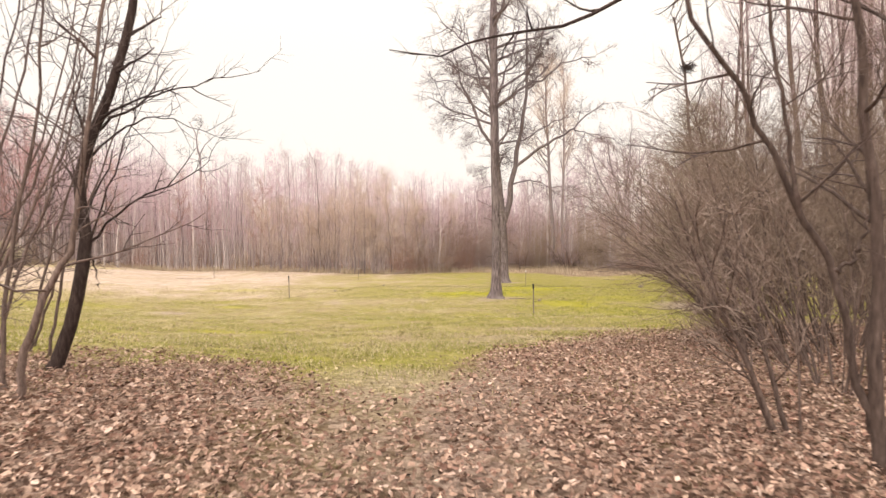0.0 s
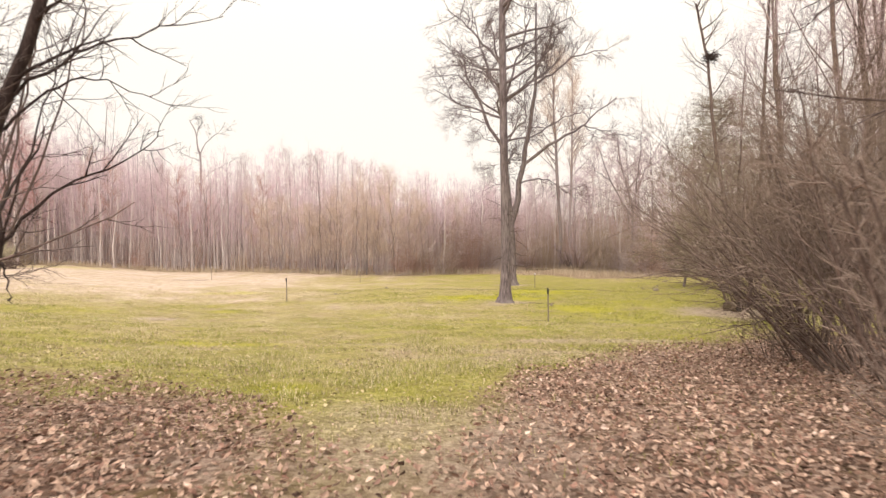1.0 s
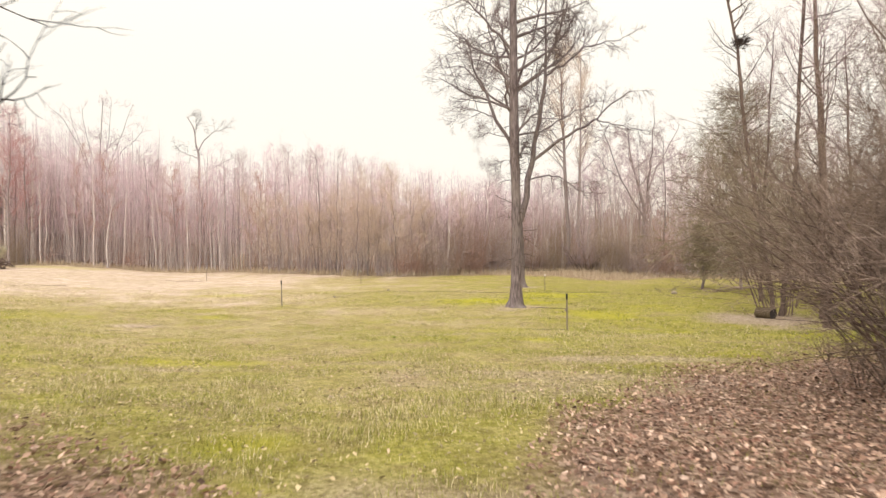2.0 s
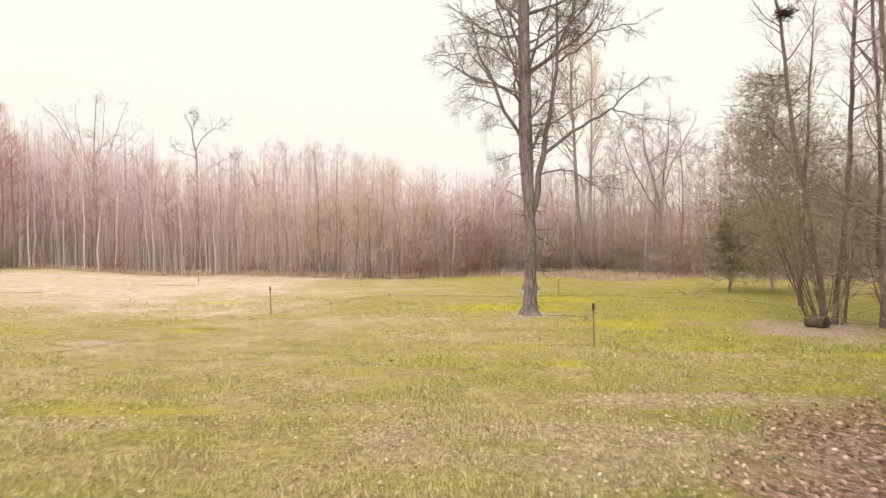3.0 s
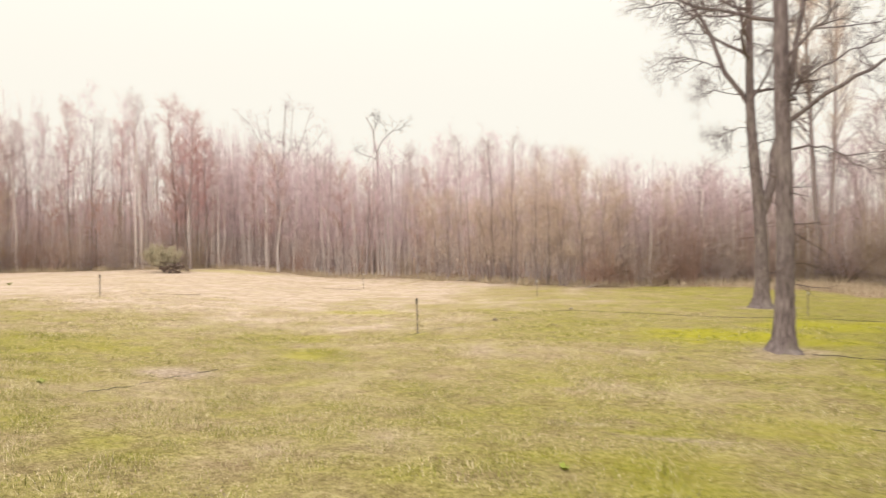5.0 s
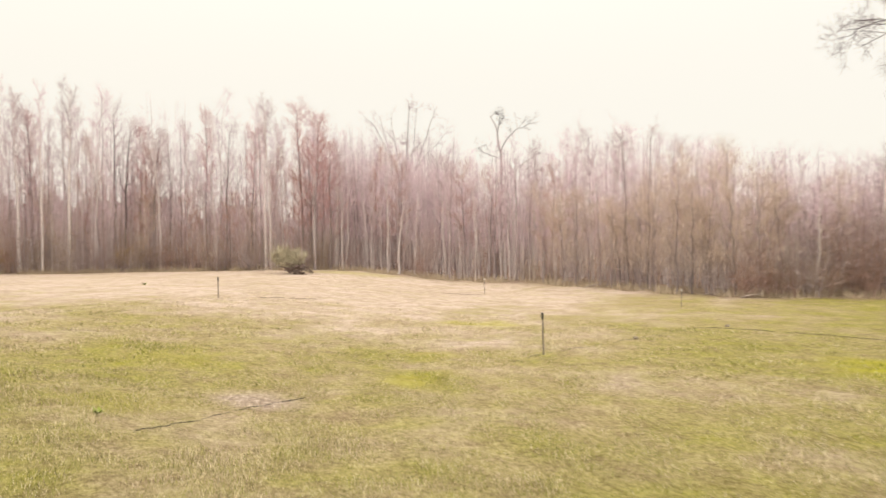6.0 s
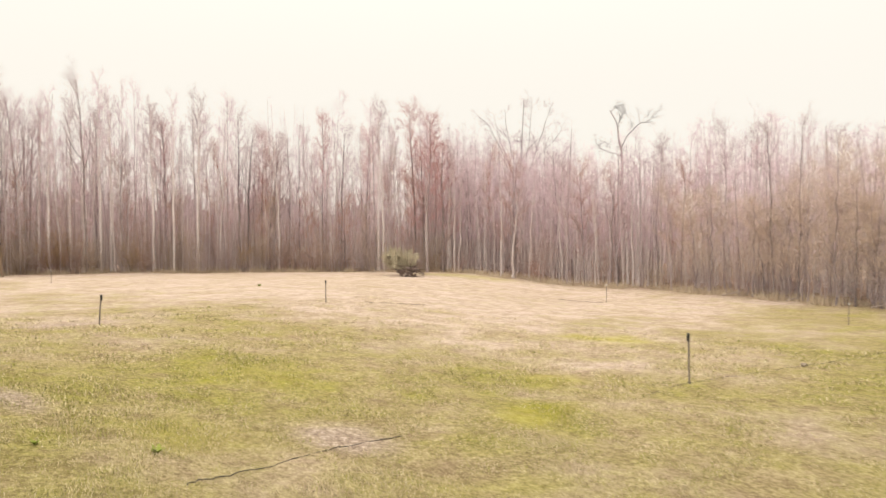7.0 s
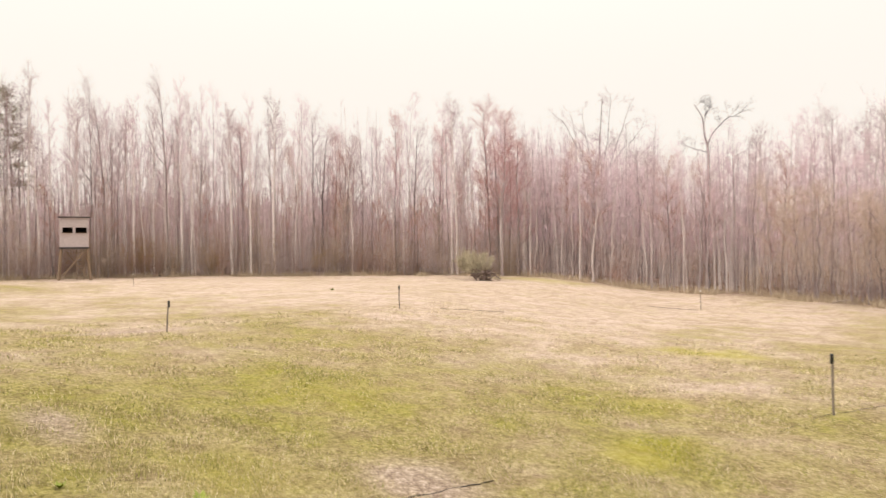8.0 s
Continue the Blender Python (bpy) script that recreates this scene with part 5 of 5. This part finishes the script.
# ---------------------------------------------------------------- raised hunting hide
def hunting_hide(x, y, turn):
    W, D, H, L, t = 1.9, 1.8, 2.24, 2.5, 0.05
    z = float(land(x, y))
    ob = tagged(new("hunting_hide"), "raised box hide of faded plywood on lumber legs", "hunting hide")
    ob.matrix_basis = pose(x, y, z, 0, 0, turn)
    part("platform", box_mesh("platform", (W + 0.1, D + 0.1, 0.14), M_ROOF, (0, 0, L - 0.07)), ob, "dark lumber floor frame")
    f, lo, hi = -D / 2, L + H * 0.48, L + H * 0.66
    def panel(name, x0, x1, z0, z1):
        return part(name, box_mesh(name, (x1 - x0, t, z1 - z0), M_PLY, ((x0 + x1) / 2, f + t / 2, (z0 + z1) / 2)), ob)
    low_panel = panel("front_panel", -W / 2, W / 2, L, lo)
    panel("front_panel", -W / 2, W / 2, hi, L + H)
    for a, b in ((-W / 2, -W / 2 + 0.2), (-0.09, 0.09), (W / 2 - 0.12, W / 2)):
        panel("front_post", a, b, lo, hi)
    for s in (-1, 1):
        part("window_sill", box_mesh("window_sill", (0.82, 0.1, 0.04), M_LUMBER, (s * 0.48, f - 0.02, lo - 0.02)), low_panel)
        part("side_panel", box_mesh("side_panel", (t, D - 2 * t - 0.006, H), M_PLY, (s * (W / 2 - t / 2), 0, L + H / 2)), ob)
    part("back_panel", box_mesh("back_panel", (W, t, H), M_INSIDE, (0, D / 2 - t / 2, L + H / 2)), ob)
    part("roof", box_mesh("roof", (W + 0.24, D + 0.3, 0.07), M_ROOF, (0, 0, L + H + 0.06), 0.01, pose(0, 0, 0, 3, 0, 0)), ob, "dark slightly sloping roof")
    feet = {}
    for sx in (-1, 1):
        for sy in (-1, 1):
            feet[sx, sy] = ((sx * (W / 2 + 0.12), sy * (D / 2 + 0.1), -0.15), (sx * (W / 2 - 0.08), sy * (D / 2 - 0.08), L - 0.14))
            part("leg", beam_mesh("leg", *feet[sx, sy], 0.13, M_LUMBER), ob)
    part("brace", beam_mesh("brace", (-W / 2 + 0.15, f - 0.03, 0.35), (W / 2 - 0.15, f - 0.0, L - 0.18), 0.09, M_LUMBER), ob)
    part("brace", beam_mesh("brace", (-W / 2 + 0.35, D / 2, L - 0.25), (W / 2 - 0.2, D / 2, 0.3), 0.07, M_LUMBER), ob)
    for s in (0.15, 0.62):
        rail = part("ladder_rail", beam_mesh("ladder_rail", (s, 0.4, 0), (s, 0.1, L - 0.1), 0.06, M_LUMBER), ob)
    for q in range(6):
        part("rung", beam_mesh("rung", (0.15, 0.36 - q * 0.05, 0.3 + q * 0.36), (0.62, 0.36 - q * 0.05, 0.3 + q * 0.36), 0.05, M_LUMBER), rail)


hunting_hide(-58.65, 30.5, 75)

# ---------------------------------------------------------------- green bush, logs and stones
def leafy_bush(x, y):
    ob = thing("leafy_bush", spot(x, y), "rounded bush with fresh grey-green leaves at the wood's edge", "bush")
    g = np.random.default_rng(121)
    n = 26
    a = g.random(n) * 6.283
    d = np.c_[np.cos(a) * 0.75, np.sin(a) * 0.75, 0.45 + 1.6 * g.random(n)]
    d /= np.linalg.norm(d, axis=1, keepdims=True)
    P = d[:, None] * np.linspace(0, 2.0, 6)[None, :, None] + g.normal(size=(n, 6, 3)) * 0.05
    P[:, 0] *= 0.2
    R = 0.02 * np.linspace(1, 0.3, 6)[None] * np.ones((n, 1))
    b, s = grow(P, R, 14, 0.2, 1.0, 48, 0.75, 0.008, 0.06, 0.15, 5, 0.3, g)
    part("stem_tangle", mesh_of("stem_tangle", *tubes([(P, R, 5), (b, s, 3)]), M_BROWNBARK), ob, "", "stuff")
    m = 60
    i, w, rows = g.integers(0, 4, (len(b), m)), g.random((len(b), m))[..., None], np.arange(len(b))[:, None]
    c = (b[rows, i] * (1 - w) + b[rows, i + 1] * w).reshape(-1, 3) + 0.05 * g.normal(size=(len(b) * m, 3))
    c = c[c[:, 2] > 0.35 + 0.3 * g.random(len(c))]
    way = g.normal(size=c.shape) + np.array([0, 0, 0.4])
    way /= np.linalg.norm(way, axis=1, keepdims=True)
    v, f = blades(c, way, 0.028 + 0.018 * g.random(len(c)), 0.055 + 0.045 * g.random(len(c)), g.normal(size=c.shape))
    col = np.array([0.56, 0.5, 0.36]) * (0.6 + 0.7 * g.random((len(c), 1)))
    part("leaves", mesh_of("leaves", v, [f], M_BUSHLEAF, False, np.repeat(col, 4, 0)), ob, "small grey-green new leaves", "stuff")


leafy_bush(-36.8, 52.1)


def brush_pile(x, y):
    g = np.random.default_rng(122)
    n = 60
    c = g.normal(size=(n, 3)) * np.array([0.42, 0.36, 0.18]) + np.array([0, 0, 0.38])
    d = g.normal(size=(n, 3)) * np.array([1, 0.7, 0.45])
    d /= np.linalg.norm(d, axis=1, keepdims=True)
    P = c[:, None] + d[:, None] * np.linspace(-0.5, 0.5, 5)[None, :, None] * (0.5 + g.random((n, 1, 1))) + 0.02 * g.normal(size=(n, 5, 3))
    P[..., 2] = np.maximum(P[..., 2], 0.02)
    R = (0.012 + 0.03 * g.random(n))[:, None] * np.linspace(1, 0.7, 5)[None]
    ob = thing("brush_pile", spot(x, y), "dark heap of cut branches in front of the bush", "brush pile")
    for q in range(n):
        part("branch", mesh_of("branch", *tubes([(P[q:q + 1], R[q:q + 1], 6)]), M_BROWNBARK), ob)


brush_pile(-35.2, 51.3)


def log(x, y, long, thick, turn, label, material, hollow=False, sink=0.0):
    ob = thing("log", (x, y, float(land(x, y)) + thick / 2 - sink), label, "log", "", "", turn)
    k = 9
    P = np.c_[np.linspace(-long / 2, long / 2, k), np.zeros(k), np.zeros(k)]
    part("bark", trunk_mesh_sideways("bark", P, np.full(k, thick / 2), material), ob)
    for s in (-1, 1):
        bm = bmesh.new()
        bmesh.ops.create_circle(bm, cap_ends=True, radius=thick * 0.47, segments=14, matrix=pose(s * (long / 2 - 0.02), 0, 0, 0, 90, 0))
        me = bpy.data.meshes.new("cut_end")
        bm.to_mesh(me)
        bm.free()
        me.materials.append(M_INSIDE if hollow else M_LUMBER)
        part("cut_end", me, ob, "dark rotten end" if hollow else "sawn end")


def trunk_mesh_sideways(name, P, R, material, sides=14):
    v, f = tubes([(P[None], R[None], sides)])
    k = len(R)
    v = v.reshape(k, sides, 3)
    v = P[:, None] + (v - P[:, None]) * (1 + 0.05 * rng.normal(size=(k, sides)))[..., None]
    return mesh_of(name, v, f, material)


log(10.1, 23.25, 0.56, 0.36, -62, "short mossy log with a dark rotten end under the shrubs", M_LOG, True, 0.02)
log(7.8, 56.2, 2.2, 0.2, 14, "fallen dark trunk below the poplars", M_LOG)


def dead_branch(x, y, long, turn, seed):
    """A crooked fallen branch with broken side sticks."""
    g = np.random.default_rng(seed)
    P = smooth_path([(-long / 2, 0, 0.03), (-long / 5, 0.08, 0.12), (long / 5, -0.05, 0.2), (long / 2, 0.1, 0.26)], 9, 0.015, g)
    R = np.linspace(0.05, 0.02, 9)
    q, r = grow(P[None], R[None], 7, 0.1, 1.0, 55, long * 0.35, 0.018, 0.02, 0.2, 5, 0.4, g)
    q[..., 2] = np.maximum(q[..., 2], 0.01)
    lone("dead_branch", mesh_of("dead_branch", *tubes([(P[None], R[None], 7), (q, r, 5)]), M_DEADWOOD), spot(x, y), "bleached fallen branch at the wood's edge", "dead branch", "fallen branches", "", turn)


for q, (x, y, long, turn) in enumerate(((-3.4, 49.9, 1.1, 12), (-5.4, 51.0, 1.0, -12), (-13.0, 54.6, 1.0, 20), (-59.6, 38.0, 1.2, 80), (-50.0, 51.0, 1.2, 50), (-9.4, 53.0, 0.9, 35), (-25.5, 57.6, 1.1, -8), (-42.5, 55.4, 1.3, 30))):
    dead_branch(x, y, long, turn, 170 + q)


def stone(x, y, size, seed):
    g = np.random.default_rng(seed)
    bm = bmesh.new()
    bmesh.ops.create_icosphere(bm, subdivisions=3, radius=size / 2)
    off = Vector(g.normal(size=3) * 10)
    for v in bm.verts:
        v.co *= 1 + 0.35 * noise.noise(v.co * (2.4 / size) + off)
        v.co.z *= 0.72
    me = bpy.data.meshes.new("fieldstone")
    bm.to_mesh(me)
    bm.free()
    me.materials.append(M_ROCK)
    lone("fieldstone", me, (x, y, float(land(x, y)) + size * 0.2), "grey fieldstone lying in the mown grass", "stone", "fieldstones")


stone(10.6, 33.2, 0.27, 131)
stone(4.1, 26.0, 0.15, 132)
stone(-3.5, 36.3, 0.16, 133)
stone(-5.6, 32.0, 0.15, 134)


def weed(x, y, size, seed):
    g = np.random.default_rng(seed)
    n = 14
    a = g.random(n) * 6.283
    way = np.c_[np.cos(a), np.sin(a), 0.5 + 0.6 * g.random(n)]
    way /= np.linalg.norm(way, axis=1, keepdims=True)
    v, f = blades(np.zeros((n, 3)), way, np.full(n, size * 0.42), size * (0.7 + 0.5 * g.random(n)), np.tile([0, 0, 1.0], (n, 1)))
    lone("weed", mesh_of("weed", v, [f], M_GRASS, False, np.tile([0.27, 0.31, 0.06], (len(v), 1))), spot(x, y), "small bright green weed rosette in the grass", "weed", "weeds")


weed(-10.1, 18.6, 0.12, 141)
weed(-10.9, 17.6, 0.08, 142)
weed(-1.5, 17.0, 0.09, 143)
weed(-33.0, 36.2, 0.2, 144)

# ---------------------------------------------------------------- fallen leaves and grass
def fallen_leaves():
    g = np.random.default_rng(151)
    n = 270000
    x, y = g.uniform(-7, 9, n), 0.8 + 14.7 * g.random(n) ** 1.5
    edge = np.interp(x, LITTER_X, LITTER_Y)
    thin = 0.2 * np.exp(-np.clip(y - edge, 0, None) / 1.3) + 0.16 * dirt(x, y) * (y > 10) + 0.16 * step(0.0, 0.8, patchy(x, y, 0.8, 14) + 0.5 * np.exp(-((y - 11.8) / 0.8) ** 2) + 0.7 * np.exp(-((x - 1.4) / 1.8) ** 2 - ((y - 10.4) / 1.3) ** 2)) * (y > 8)
    keep = (g.random(n) < np.clip(litter(x, y) * np.interp(y, [1, 6, 14], [0.75, 0.5, 0.4]) * (1 - 0.75 * dirt(x, y) * (y < 8)), thin, 1)) & (np.abs(x) < 2.5 + 0.75 * y)
    x, y = x[keep], y[keep]
    n = len(x)
    L = 0.024 + 0.048 * g.random(n) ** 1.6
    a = g.random(n) * 6.283
    away = litter(x, y) < 0.3
    L = np.where(away, 0.62 * L + 0.008, L)
    up = np.c_[g.normal(size=(n, 2)) * 0.5, np.ones(n)]
    up /= np.linalg.norm(up, axis=1, keepdims=True)
    way = np.c_[np.cos(a), np.sin(a), np.zeros(n)]
    way -= up * (way * up).sum(1, keepdims=True)
    way /= np.linalg.norm(way, axis=1, keepdims=True)
    side = np.cross(up, way)
    c = np.c_[x, y, land(x, y) + 0.012 + 0.035 * g.random(n)]
    W = L * (0.26 + 0.2 * g.random(n))
    curl = (g.random(n) - 0.3) * 0.6
    def at(l, w, h):
        return c + way * (L * l)[:, None] + side * (W * w)[:, None] + up * (L * h)[:, None]
    z0 = np.zeros(n)
    v = np.stack([at(-0.5, 0, z0), at(0.5 * (g.random(n) - 0.6), 0.8, curl), at(0.5, 0.7 * (g.random(n) - 0.5), curl * 0.7), at(0.5 * (g.random(n) - 0.4), -0.85, curl * g.random(n)), at(0.1, 0, z0)], 1)
    i = np.arange(n)[:, None] * 5
    tri = np.concatenate([i + [0, 4, 1], i + [4, 2, 1], i + [0, 3, 4], i + [3, 2, 4]])
    tone = np.array([(0.54, 0.378, 0.29), (0.39, 0.258, 0.195), (0.26, 0.158, 0.116), (0.64, 0.475, 0.39), (0.33, 0.19, 0.145), (0.11, 0.066, 0.048)])
    col = tone[g.choice(6, n, p=[0.25, 0.25, 0.19, 0.07, 0.13, 0.11])] * (0.7 + 0.6 * g.random((n, 1)))
    stray = away[:, None]
    col = np.where(stray, np.maximum(0.6 * col, np.array([0.36, 0.29, 0.175])) * np.where(g.random((n, 1)) < 0.4, 1.7, 0.9), col)
    lone("fallen_leaves", mesh_of("fallen_leaves", v, [tri], M_LEAF, False, np.repeat(col, 5, 0)), (0, 0, 0), "carpet of dry brown fallen leaves", "fallen leaves", "", "stuff")


def grass():
    g = np.random.default_rng(152)
    n = 1900000
    x, y = g.uniform(-24, 14, n), g.uniform(4.2, 36, n)
    far = np.minimum(np.hypot(x - np.clip(x, -2, 1.5), y - np.clip(y, 3, 11)), np.hypot(x + 7, y - 19.5)) + 0.5
    keep = g.random(n) < np.clip((3.6 / far) ** 1.5, 0.02, 1)
    x, y, far = x[keep], y[keep], far[keep]
    keep = g.random(len(x)) < (1 - 0.9 * litter(x, y)) * (1 - 0.96 * dirt(x, y)) * np.clip(0.75 + 0.7 * patchy(x, y, 0.55, 33), 0.2, 1)
    x, y, far = x[keep], y[keep], far[keep]
    n = len(x)
    gr = np.clip(green(x, y) + 0.5 * moss(x, y) + 0.25 * g.normal(size=n), 0, 1)
    tuft = np.clip(0.75 + 0.8 * patchy(x, y, 0.55, 33), 0.25, 1.7)
    H = (0.035 + 0.045 * g.random(n)) * tuft
    wide = np.clip(0.001 * far, 0.004, 0.013) * (0.7 + 0.6 * g.random(n))
    a = g.random(n) * 6.283
    lean = (0.3 + 1.1 * g.random(n)) * (1.35 - 0.7 * gr)
    base = np.c_[x, y, land(x, y) - 0.004]
    side = np.c_[-np.sin(a), np.cos(a), np.zeros(n)] * (wide / 2)[:, None]
    tipv = base + np.c_[np.cos(a) * lean * H, np.sin(a) * lean * H, H]
    v = np.stack([base - side, base + side, tipv], 1)
    straw = np.array([0.63, 0.515, 0.32]) * (0.55 + 0.75 * g.random((n, 1)))
    fresh = np.array([0.29, 0.29, 0.06]) * (0.5 + 0.9 * g.random((n, 1)))
    pick = (g.random(n) < gr)[:, None]
    col = np.where(pick, fresh, straw)
    col = np.where(g.random((n, 1)) < 0.10, np.array([0.8, 0.68, 0.48]), col)
    col = col * np.where(g.random((n, 1)) < 0.12, 0.45, 1.0)
    lone("grass", mesh_of("grass", v, [np.arange(n * 3).reshape(-1, 3)], M_GRASS, False, np.repeat(col, 3, 0)), (0, 0, 0), "short patchy grass, half green and half straw", "grass", "", "stuff")


fallen_leaves()
grass()
